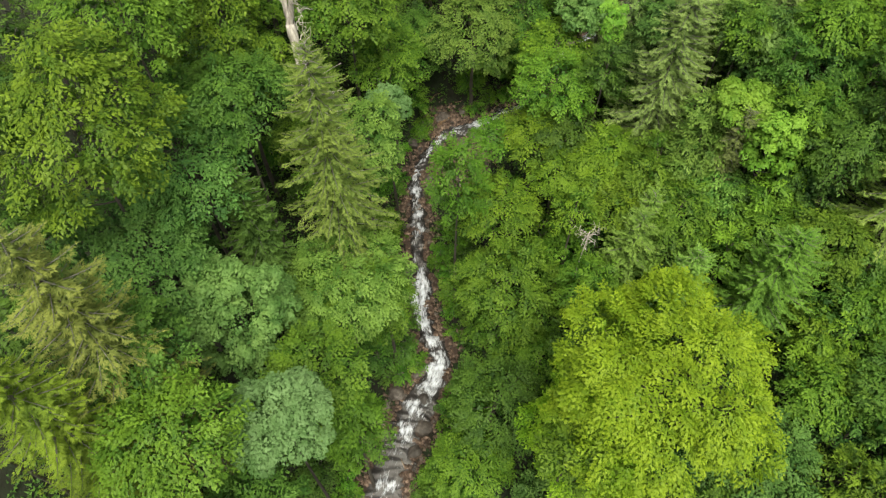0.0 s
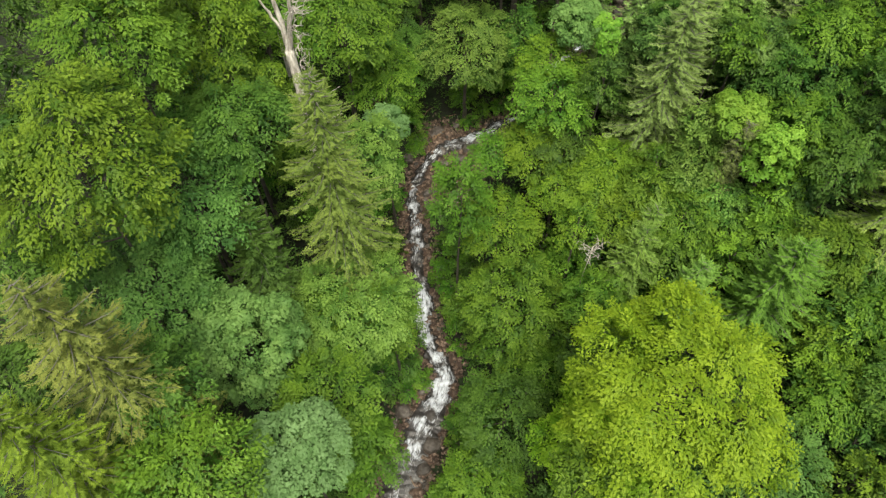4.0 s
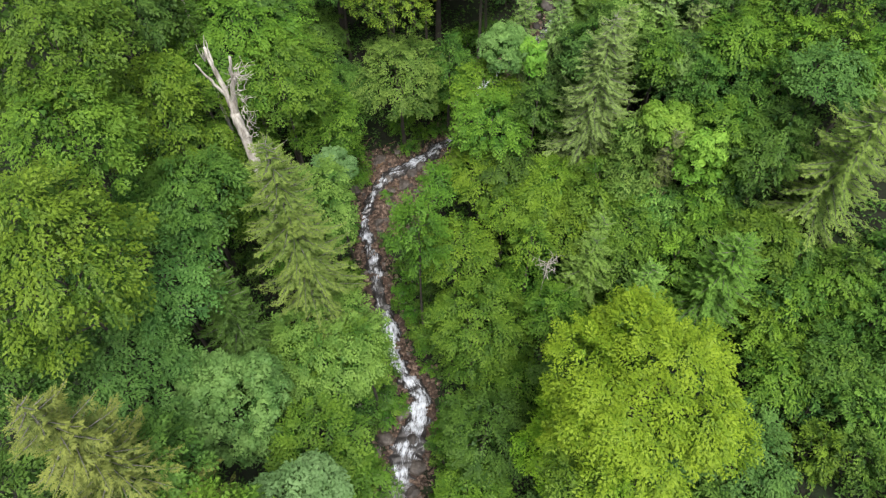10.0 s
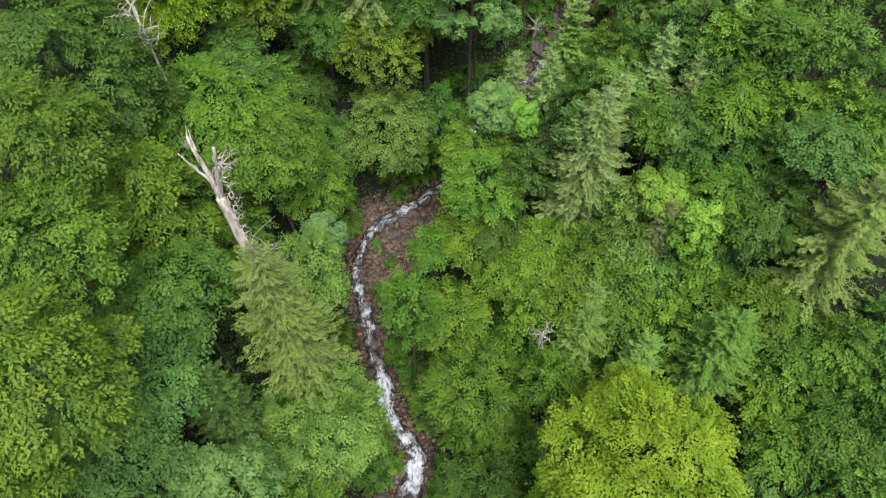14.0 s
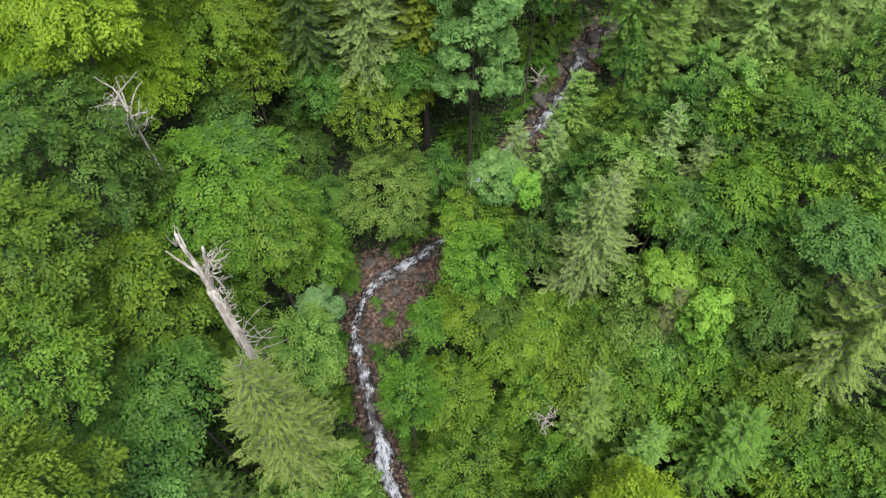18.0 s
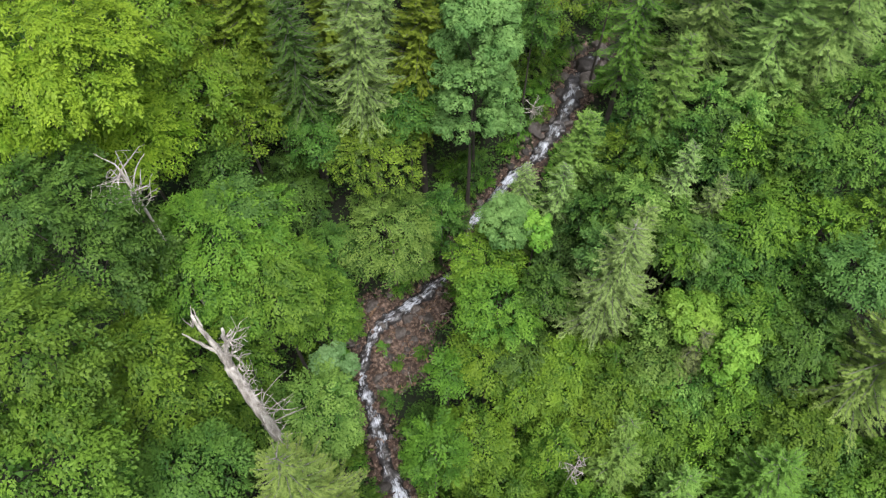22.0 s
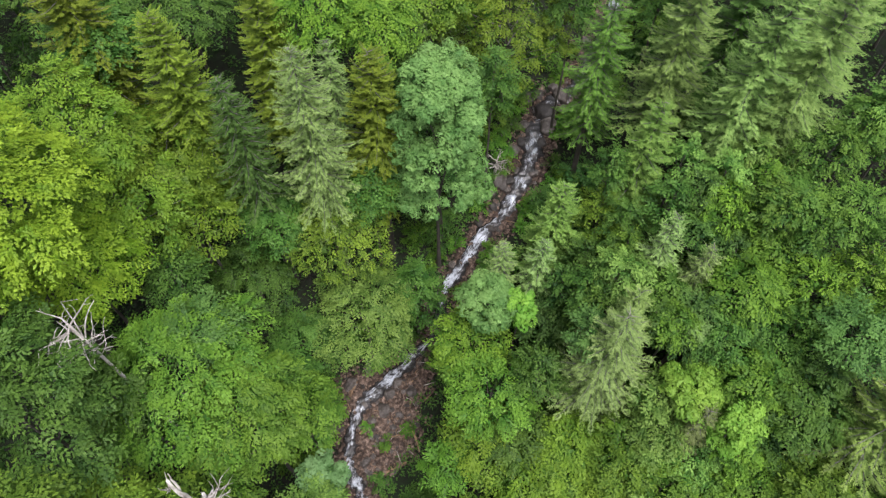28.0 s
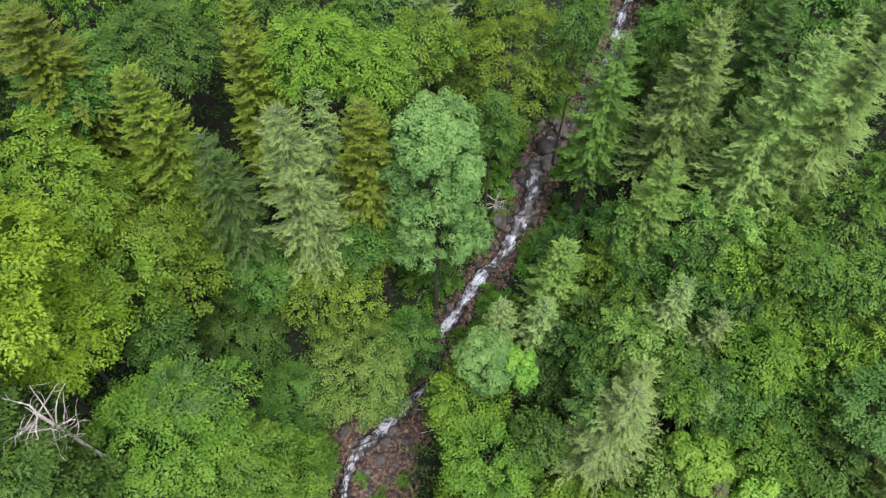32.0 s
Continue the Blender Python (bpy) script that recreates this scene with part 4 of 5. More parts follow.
conifer("cypress", "fir", 13.0, 5.3, 12.0, 1.8, 6.1)
broadleaf("dusk", 12.7, 66.0, 26.8, 2.5, 5.9, gaps=0.4)
broadleaf("dusk", 13.0, 76.0, 30.4, 2.5, 5.9, gaps=0.4)
conifer("cypress", "dark", 16.4, -1.2, 10.4, 1.6, 6.6)
conifer("cypress", "fir", 15.9, 16.8, 15.7, 1.6, 7.2)
broadleaf("dusk", 15.2, 71.1, 28.0, 2.6, 6.1, gaps=0.4)
broadleaf("deep", 16.1, 78.5, 31.1, 2.3, 5.5, gaps=0.4)
broadleaf("deep", 18.9, 3.4, 9.6, 1.9, 4.5, gaps=0.4)
broadleaf("deep", 17.5, 6.5, 11.6, 2.2, 5.3, gaps=0.4)
broadleaf("dusk", 18.3, 68.9, 25.8, 2.1, 5.0, gaps=0.4)
broadleaf("deep", 17.4, 74.1, 27.8, 3.0, 7.1, gaps=0.4)
broadleaf("dusk", 18.6, 81.8, 30.5, 2.5, 5.8, gaps=0.4)
conifer("cypress", "moss", 21.0, -1.7, 8.6, 1.8, 7.1)
conifer("cypress", "moss", 24.2, 1.0, 9.8, 2.2, 5.3)
conifer("cypress", "fir", 23.8, 5.6, 10.8, 1.9, 5.2)
broadleaf("dusk", 23.6, 66.1, 24.8, 2.5, 5.9, gaps=0.4)
broadleaf("beech", 23.8, 70.6, 26.3, 2.2, 5.1, gaps=0.4)
broadleaf("deep", 23.9, 76.2, 29.4, 2.8, 6.7, gaps=0.4)
broadleaf("beech", 22.8, 80.9, 31.3, 3.0, 7.1, gaps=0.4)
conifer("cypress", "fir", 26.5, -1.4, 9.1, 2.1, 6.5)
broadleaf("dusk", 28.5, 3.0, 10.0, 2.3, 5.5, gaps=0.4)
conifer("cypress", "dark", 28.0, 6.3, 10.5, 1.6, 7.5)
conifer("cypress", "moss", 28.0, 10.7, 12.0, 1.8, 6.3)
broadleaf("deep", 28.6, 18.3, 19.6, 1.7, 4.1, gaps=0.4)
broadleaf("deep", 28.1, 70.5, 26.9, 2.5, 6.0, gaps=0.4)
broadleaf("dusk", 31.3, 8.7, 12.8, 1.8, 4.4, gaps=0.4)
broadleaf("beech", 31.0, 11.7, 14.6, 2.2, 5.1, gaps=0.4)
broadleaf("deep", 31.1, 16.3, 18.6, 2.1, 5.0, gaps=0.4)
conifer("cypress", "moss", 31.3, 27.3, 24.4, 1.9, 5.4)
conifer("cypress", "fir", 31.8, 52.5, 29.8, 1.9, 7.1)
broadleaf("deep", 34.0, 14.4, 17.4, 1.9, 4.4, gaps=0.4)
conifer("cypress", "moss", 34.1, 19.6, 20.2, 2.0, 7.1)
broadleaf("beech", 33.4, 23.3, 22.2, 2.4, 5.7, gaps=0.4)
conifer("cypress", "fir", 34.2, 32.5, 27.5, 1.8, 6.9)
conifer("cypress", "fir", 34.4, 36.4, 28.7, 2.1, 6.4)
broadleaf("dusk", 37.2, 24.6, 24.1, 1.8, 4.2, gaps=0.4)
conifer("cypress", "moss", 36.7, 28.8, 25.3, 1.9, 6.4)
broadleaf("deep", 36.1, 52.5, 30.1, 2.2, 5.2, gaps=0.4)
conifer("cypress", "fir", 36.8, 55.9, 31.4, 1.8, 7.0)
conifer("cypress", "fir", 36.3, 60.3, 30.6, 2.1, 5.9)
conifer("cypress", "moss", 38.3, 31.7, 28.3, 2.0, 7.2)
conifer("cypress", "fir", 38.3, 37.3, 29.7, 1.7, 5.0)
conifer("cypress", "moss", 38.8, 50.5, 32.3, 1.7, 6.2)
broadleaf("beech", 39.4, 58.2, 31.4, 1.9, 4.6, gaps=0.4)
conifer("cypress", "fir", 39.8, 62.5, 30.4, 1.8, 6.7)
broadleaf("deep", 41.1, 33.8, 28.6, 1.8, 4.3, gaps=0.4)
conifer("cypress", "fir", 41.3, 37.5, 29.8, 1.9, 6.2)
conifer("cypress", "dark", 41.1, 42.8, 30.4, 1.9, 5.6)
broadleaf("deep", 41.5, 47.9, 32.0, 2.3, 5.4, gaps=0.4)
broadleaf("beech", 41.8, 53.1, 31.8, 2.0, 4.6, gaps=0.4)
conifer("cypress", "fir", 42.3, 66.1, 31.8, 1.9, 6.9)
broadleaf("deep", 41.6, 73.5, 32.1, 1.8, 4.4, gaps=0.4)
broadleaf("beech", 42.0, 78.9, 33.4, 1.8, 4.3, gaps=0.4)
conifer("cypress", "moss", 44.8, 41.7, 31.7, 2.1, 6.5)
conifer("cypress", "fir", 44.0, 45.6, 31.6, 1.9, 6.1)
conifer("cypress", "dark", 44.7, 57.1, 32.1, 1.7, 7.4)
conifer("cypress", "fir", 44.5, 62.4, 32.3, 1.7, 7.2)
conifer("cypress", "moss", 44.3, 70.2, 32.4, 1.6, 6.8)
broadleaf("dusk", 44.9, 81.9, 34.0, 2.3, 5.4, gaps=0.4)
broadleaf("deep", 47.3, 47.7, 32.3, 2.3, 5.4, gaps=0.4)
conifer("cypress", "fir", 46.5, 51.8, 31.8, 2.2, 5.5)
broadleaf("deep", 47.3, 60.7, 32.6, 2.1, 5.0, gaps=0.4)
conifer("cypress", "moss", 47.0, 66.1, 32.1, 1.9, 6.9)
broadleaf("deep", 47.3, 72.9, 32.8, 1.8, 4.2, gaps=0.4)
conifer("cypress", "fir", 46.1, 76.3, 33.2, 1.9, 5.4)
conifer("cypress", "fir", 48.7, 55.7, 33.2, 2.1, 5.4)
conifer("cypress", "dark", 50.2, 68.7, 33.3, 2.0, 5.3)
conifer("cypress", "dark", 49.9, 78.1, 34.1, 2.2, 6.1)
broadleaf("dusk", 49.4, 81.5, 35.5, 2.0, 4.6, gaps=0.4)
broadleaf("beech", 51.8, 60.1, 32.2, 2.3, 5.5, gaps=0.4)
broadleaf("beech", 51.9, 63.4, 33.8, 1.8, 4.3, gaps=0.4)
conifer("cypress", "dark", 52.5, 71.0, 33.6, 1.7, 5.8)
conifer("cypress", "fir", 52.4, 81.3, 35.8, 1.8, 7.3)
broadleaf("beech", 25.6, 33.8, 25.2, 1.6, 4.7)
broadleaf("fir", 22.7, 7.9, 12.7, 1.8, 5.4, "fir")
broadleaf("dusk", 6.9, 9.7, 3.8, 2.3, 4.7)
broadleaf("fir", 14.3, 23.3, 14.1, 1.7, 5.2)
broadleaf("deep", -9.4, 7.2, 16.0, 2.4, 4.8)
broadleaf("dark", 24.4, 26.6, 23.2, 1.8, 5.3, "fir")
broadleaf("dark", 21.7, 25.8, 18.6, 1.4, 4.1)
broadleaf("dark", 22.6, 24.5, 18.4, 1.5, 4.4, "fir")
broadleaf("moss", 21.1, 9.0, 12.2, 1.8, 5.4, "fir")
broadleaf("light", 15.5, 27.4, 16.8, 1.6, 4.9)
broadleaf("deep", 24.0, 19.8, 17.7, 1.9, 5.6, "fir")
broadleaf("dark", 18.8, 25.7, 16.9, 1.5, 4.5, "fir")
broadleaf("dark", 23.5, 31.1, 23.2, 1.5, 4.6)
broadleaf("dark", 15.5, 28.5, 17.3, 1.5, 4.5, "fir")
broadleaf("beech", 8.9, 26.0, 9.6, 2.3, 4.6)
broadleaf("moss", 21.4, 16.5, 10.5, 1.4, 4.1)
broadleaf("beech", 25.6, 16.3, 14.3, 1.5, 4.4, "fir")
broadleaf("moss", 21.4, 17.6, 11.3, 1.5, 4.6, "fir")
broadleaf("moss", 21.5, 26.6, 19.4, 1.4, 4.1)
broadleaf("fir", 14.2, 7.4, 14.9, 1.5, 4.4, "fir")
broadleaf("dark", 21.8, 11.3, 11.6, 1.3, 4.0, "fir")
broadleaf("light", 16.3, 28.5, 18.6, 1.8, 5.5)
broadleaf("fir", 15.6, 23.2, 14.8, 1.5, 4.4, "fir")
broadleaf("beech", 7.1, 19.7, 5.4, 2.2, 4.3)
broadleaf("light", 17.2, 26.4, 17.0, 1.8, 5.4)
broadleaf("fir", 25.8, 18.0, 19.7, 1.5, 4.4, "fir")
broadleaf("deep", 27.0, 12.4, 14.8, 1.9, 5.7, "fir")
broadleaf("beech", 28.5, 27.3, 26.3, 1.7, 5.2)
broadleaf("moss", 28.5, 30.2, 26.8, 1.8, 5.4, "fir")
broadleaf("deep", 30.1, 31.2, 27.3, 1.8, 5.5, "fir")
broadleaf("light", 19.6, 28.2, 19.9, 1.3, 4.0)
broadleaf("beech", 25.7, 8.1, 13.2, 1.4, 4.2, "fir")
broadleaf("moss", 21.8, 18.1, 12.8, 1.3, 4.0, "fir")
broadleaf("beech", 29.7, 28.1, 26.6, 1.4, 4.2)
broadleaf("dark", 23.4, 34.7, 24.6, 1.3, 3.9, "fir")
broadleaf("moss", 25.1, 31.7, 23.9, 1.5, 4.4, "fir")
broadleaf("deep", 23.0, 28.7, 22.2, 1.6, 4.9)
broadleaf("dark", 23.3, 38.7, 26.3, 1.6, 4.9, "fir")
broadleaf("deep", 17.2, 33.3, 24.1, 1.3, 4.0, "fir")
broadleaf("moss", 19.8, 25.2, 17.5, 1.5, 4.4)
broadleaf("beech", -9.5, 36.7, 16.3, 2.2, 4.4)
broadleaf("deep", 5.9, 51.2, 21.3, 2.4, 4.7)
broadleaf("dark", 22.1, 36.4, 24.8, 1.4, 4.1)
broadleaf("deep", 21.5, 39.0, 26.1, 1.7, 5.0, "fir")
broadleaf("light", 23.4, 41.0, 26.9, 1.4, 4.1, "fir")
broadleaf("light", 17.2, 36.7, 24.0, 1.6, 4.7)
broadleaf("spring", 12.9, 21.0, 10.6, 2.4, 4.7)
broadleaf("dark", 26.8, 33.1, 25.4, 1.6, 4.7, "fir")
broadleaf("fir", 32.1, 37.0, 30.4, 1.4, 4.2)
broadleaf("moss", 18.3, 39.8, 22.0, 1.3, 3.8, "fir")
broadleaf("beech", 18.6, 38.4, 23.6, 1.2, 3.7, "fir")
broadleaf("deep", 15.5, 37.5, 22.0, 1.3, 4.0)
broadleaf("deep", 20.2, 30.0, 20.9, 1.3, 4.0, "fir")
broadleaf("fir", 24.9, 35.0, 24.9, 1.6, 4.8, "fir")
broadleaf("beech", -9.7, 33.2, 14.5, 2.3, 4.6)
broadleaf("deep", 19.2, 39.7, 24.3, 1.8, 5.3, "fir")
broadleaf("light", 32.9, 37.2, 31.7, 1.7, 5.0, "fir")
broadleaf("deep", -8.3, 49.0, 21.2, 1.9, 3.9)
broadleaf("fir", 17.7, 24.4, 15.9, 1.8, 5.3, "fir")
broadleaf("beech", 27.0, 37.9, 26.6, 1.4, 4.2, "fir")
broadleaf("light", 25.0, 39.0, 26.6, 1.7, 5.1)
broadleaf("dusk", 14.0, 38.7, 16.9, 2.2, 4.5)
broadleaf("deep", 16.8, 39.7, 21.6, 1.7, 5.1, "fir")
broadleaf("fir", 19.3, 34.8, 22.7, 1.7, 5.1)
broadleaf("light", 28.8, 37.6, 26.9, 1.4, 4.2, "fir")
broadleaf("fir", 15.8, 36.1, 22.2, 1.8, 5.3, "fir")
broadleaf("light", 16.7, 29.9, 19.8, 1.6, 4.9)
broadleaf("dark", 14.8, 38.7, 20.6, 1.4, 4.2, "fir")
broadleaf("moss", 18.8, 41.7, 23.2, 1.6, 4.8, "fir")
broadleaf("light", 27.2, 39.3, 26.5, 1.4, 4.3)


def undergrowth():
    """Low bushy trees in the shade between the tall ones, one every few metres, clear of the stream."""
    rng = np.random.default_rng(77)
    for gx in np.arange(-20, 34, 3.1):
        for gy in np.arange(2, 72, 3.1):
            x, y = gx + rng.uniform(-1.2, 1.2), gy + rng.uniform(-1.2, 1.2)
            d = float(bed_distance(np.array([x]), np.array([y]))[0])
            if d < 4.0 or d > (27 if x < 0 else 17) or rng.random() < 0.68:
                continue
            h = rng.uniform(2.0, 3.6) if d < 7 else rng.uniform(3.5, 7.0) if d < 15 else rng.uniform(5.0, 11.0)
            z = float(ground_height(x, y, False)[0])
            broadleaf(["deep", "beech", "dusk"][rng.integers(3)], x, y, z + h, rng.uniform(1.2, 1.9), h * 0.75, gaps=0.5)


undergrowth()


def bank_shrubs():
    """Low shrubs leaning over both edges of the stream's bed."""
    rng = np.random.default_rng(91)
    tang = unit(np.gradient(FLOW[:, :2], axis=0))
    for i in range(12, len(FLOW) - 4, 2):
        for sgn in (-1, 1):
            if rng.random() < 0.25:
                continue
            off = FLOW[i, 3] * 0.5 + rng.uniform(0.9, 1.9)
            x, y = FLOW[i, :2] + np.array([tang[i, 1], -tang[i, 0]]) * sgn * off
            if np.hypot(GRAVEL_BAR[:, 0] - x, GRAVEL_BAR[:, 1] - y).min() < 1.3:
                continue
            h = rng.uniform(0.5, 1.3)
            z = float(ground_height(x, y, False)[0])
            broadleaf(["deep", "beech", "fern"][rng.integers(3)], float(x), float(y), z + h, rng.uniform(0.6, 1.0), h, gaps=0.2)
            # a taller row behind
            off += rng.uniform(1.3, 2.2)
            x, y = FLOW[i, :2] + np.array([tang[i, 1], -tang[i, 0]]) * sgn * off
            if i % 4 or np.hypot(GRAVEL_BAR[:, 0] - x, GRAVEL_BAR[:, 1] - y).min() < 2.0:
                continue
            h = rng.uniform(1.6, 2.6)
            z = float(ground_height(x, y, False)[0])
            broadleaf(["deep", "beech", "fern"][rng.integers(3)], float(x), float(y), z + h, rng.uniform(1.2, 1.6), h, gaps=0.2)


bank_shrubs()
for x, y in ((0.8, 38.8), (0.2, 40.4), (3.3, 39.0), (-2.3, 42.9)):
    broadleaf("fern", x, y, float(ground_height(x, y, False)[0]) + 0.7, 0.55, 0.8)


def ground_cover():
    """Ferns and low leaves all over the forest floor, clear of the stream's bed."""
    rng = np.random.default_rng(19)
    n = 15000
    x, y = rng.uniform(-26, 44, n), rng.uniform(0, 80, n)
    d = np.concatenate([bed_distance(a, b) for a, b in zip(np.array_split(x, 10), np.array_split(y, 10))])
    keep = (d > 1.5) & (d < 30)
    x, y = x[keep], y[keep]
    z = ground_height(x, y)
    n, k = len(x), 9
    ang = rng.uniform(0, 6.28, (n, 1)) + np.arange(k) * 2.4
    out = np.stack([np.cos(ang), np.sin(ang), rng.uniform(0.1, 0.9, (n, k))], -1)
    B = np.stack([x, y, z + 0.05], 1)[:, None] + out * rng.uniform(0.05, 0.35, (n, k, 1))
    N = np.array([0, 0, 1.0]) + rng.normal(0, 0.4, B.shape)
    size = rng.uniform(0.25, 0.5, n * k)
    V, Q = leaf_quads(B.reshape(-1, 3), (out - [0, 0, 0.3]).reshape(-1, 3), unit(N.reshape(-1, 3)), size, size * 0.4)
    me = quad_mesh("undergrowth", V, Q, [LEAF["deep"]])
    me.attributes.new("young", "FLOAT", "FACE").data.foreach_set("value", rng.uniform(0, 0.8, n * k).astype(np.float32))
    tagged(new("undergrowth", me), "dark green ferns and low plants on the forest floor", "undergrowth", kind="stuff")


ground_cover()


# ---- dead wood ----
def bent(a, b, rng, n=6, bow=0.12):
    a, b = np.array(a, float), np.array(b, float)
    t = np.linspace(0, 1, n)[:, None]
    p = a + (b - a) * t
    ln = np.linalg.norm(b - a)
    off = rng.normal(0, 1, 3)
    return p + np.sin(t * math.pi) * off * ln * bow + rng.normal(0, 0.012 * ln, p.shape) * (t > 0)


def snag():
    """A tall dead trunk, bleached grey, forked and broken off at the top."""
    rng = np.random.default_rng(31)
    low, fork = np.array([-8.34, 31.24, 19.07]), np.array([-8.75, 32.3, 22.9])
    tip, tip_b = np.array([-9.55, 33.6, 26.8]), np.array([-8.05, 32.5, 27.0])
    foot = np.array([-6.9, 28.2, float(ground_height(-6.9, 28.2, False)[0]) - 0.2])
    tree = new("dead_tree")
    tree.location = foot
    tagged(tree, "bleached grey dead tree with a broken forked top", "dead tree")
    t = np.linspace(0, 1, 26)[:, None]
    body = np.vstack([foot + (low - foot) * t, low + (fork - low) * np.linspace(0.1, 1, 12)[:, None]]) - foot
    body = body + np.cumsum(rng.normal(0, 0.012, body.shape), 0)
    part("trunk", tube_mesh("trunk", body, np.linspace(0.37, 0.28, len(body)), DEADWOOD, 13, 0.13, rng), tree)
    end = body[-1] + foot
    for a, b, r0, r1 in ((end, tip, 0.22, 0.07), (end, tip_b, 0.20, 0.07), (end + (tip - end) * 0.30, tip + [-0.62, -0.50, -0.55], 0.12, 0.03),
                         (end + (tip_b - end) * 0.45, tip_b + [0.45, 0.1, -0.5], 0.08, 0.02), (end + (tip - end) * 0.6, tip + [0.25, 0.2, 0.35], 0.09, 0.02)):
        p = bent(a, b, rng, 9, 0.012) - foot
        part("prong", tube_mesh("prong", p, np.linspace(r0, r1, 9), DEADWOOD, 8, 0.28, rng), tree)
    for k in range(5):
        q = bent(tip - [0.1, 0.2, 0.7], tip + rng.normal(0, 0.28, 3) + [0, 0, 0.3], rng, 4, 0.02) - foot
        part("splinter", tube_mesh("splinter", q, np.linspace(0.05, 0.012, 4), DEADWOOD, 5), tree)
    for k in range(54):
        u = rng.uniform(0.0, 1.0)
        a = low + (tip_b - low) * u * 0.95 if k % 3 else low - (low - foot) * rng.uniform(0, 0.22)
        ang = rng.uniform(-1.7, 1.5) if k % 2 else rng.uniform(0, 6.28)
        ln = rng.uniform(0.25, 1.0) * rng.choice([0.6, 1.0, 1.6]) if k % 3 else rng.uniform(0.8, 2.8)
        b = a + np.array([math.cos(ang), math.sin(ang) * 0.8, rng.uniform(-0.35, 0.35)]) * ln
        p = bent(a, b, rng, 6, 0.12) - foot
        br = part("branch", tube_mesh("branch", p, np.linspace(0.045, 0.012, 6), DEADWOOD, 5), tree)
        for j in range(rng.integers(1, 5)):
            i = rng.integers(2, 5)
            q = bent(p[i], p[i] + rng.normal(0, 0.35, 3), rng, 4, 0.1)
            part("twig", tube_mesh("twig", q, np.linspace(0.02, 0.008, 4), DEADWOOD, 4), br)


snag()


def dead_top(x, y, z, spread, count, seed, label, height=3.0, thick=1.0):
    """A bare dead crown: a short stem with crooked branches."""
    rng = np.random.default_rng(seed)
    zg = float(ground_height(x, y, False)[0])
    tree = new("dead_tree")
    tree.location = (x, y, zg - 0.1)
    tagged(tree, label, "dead tree")
    h = z - zg
    part("trunk", tube_mesh("trunk", *stem(np.zeros(3), np.array([0, 0, h]), 0.2 * thick, 0.07 * thick, rng, 9, 0.2), DEADWOOD, 7, 0.08, rng), tree)
    for k in range(count):
        a = np.array([0, 0, h - rng.uniform(0, height)])
        ang = rng.uniform(0, 6.28)
        b = a + np.array([math.cos(ang), math.sin(ang), rng.uniform(0.0, 1.0)]) * spread * rng.uniform(0.5, 1.1)
        p = bent(a, b, rng, 6, 0.06)
        br = part("branch", tube_mesh("branch", p, np.linspace(0.05, 0.015, 6) * thick, DEADWOOD, 5), tree)
        for j in range(3):
            i = rng.integers(2, 6)
            q = bent(p[i], p[i] + rng.normal(0, 0.3 * spread, 3) * [1, 1, 0.6], rng, 4, 0.12)
            part("twig", tube_mesh("twig", q, np.linspace(0.02, 0.008, 4), DEADWOOD, 4), br)


dead_top(-11.4, 41.3, 29.8, 1.6, 24, 61, "bare grey dead treetop standing among green crowns")
dead_top(9.2, 23.9, 13.9, 1.0, 14, 62, "small bare dead treetop with pale thin branches", 1.0, 0.4)
dead_top(17.9, 54.3, 12.2, 1.1, 14, 63, "tangle of dead grey brush beside the stream", 0.8)


# ---- rocks, logs and gravel in the bed ----
def rock_mesh(name, seed, mat, cuts=2, smooth=True):
    bm = bmesh.new()
    bmesh.ops.create_icosphere(bm, subdivisions=cuts, radius=1.0)
    for v in bm.verts:
        n = v.co.normalized()
        d = 1 + 0.34 * noise.noise(n * 1.1 + Vector((seed * 7.3, 0, 0))) + 0.16 * noise.noise(n * 2.7 + Vector((0, seed * 5.1, 0)))
        q = max(abs(n.x) * 0.9, abs(n.y), abs(n.z) * 1.05)
        v.co = n * d * (0.75 + 0.25 / max(q, 0.6) * 0.85)
        v.co.z *= 0.72
    me = bpy.data.meshes.new(name)
    bm.to_mesh(me)
    bm.free()
    me.polygons.foreach_set("use_smooth", [smooth] * len(me.polygons))
    me.materials.append(mat)
    return me


BOULDERS = [rock_mesh("boulder", k + 1, ROCK, 3) for k in range(7)]
STONES = [rock_mesh("stone", k + 20, ROCK, 1, False) for k in range(9)]
ROCK_RNG = np.random.default_rng(12)


def boulder(x, y, r, sink=0.1):
    z = float(ground_height(x, y, True)[0])
    ob = new("boulder", BOULDERS[ROCK_RNG.integers(len(BOULDERS))])
    ob.matrix_world = pose(x, y, z + r * (0.35 - sink), *ROCK_RNG.uniform(-14, 14, 2), ROCK_RNG.uniform(0, 360)) @ Matrix.Diagonal((r, r * ROCK_RNG.uniform(0.75, 1.0), r * ROCK_RNG.uniform(0.8, 1.05), 1))
    size = "big" if r > 0.7 else "middle-sized"
    tagged(ob, f"{size} rounded grey-brown boulder wet from the stream", "boulder", "boulders in the stream")


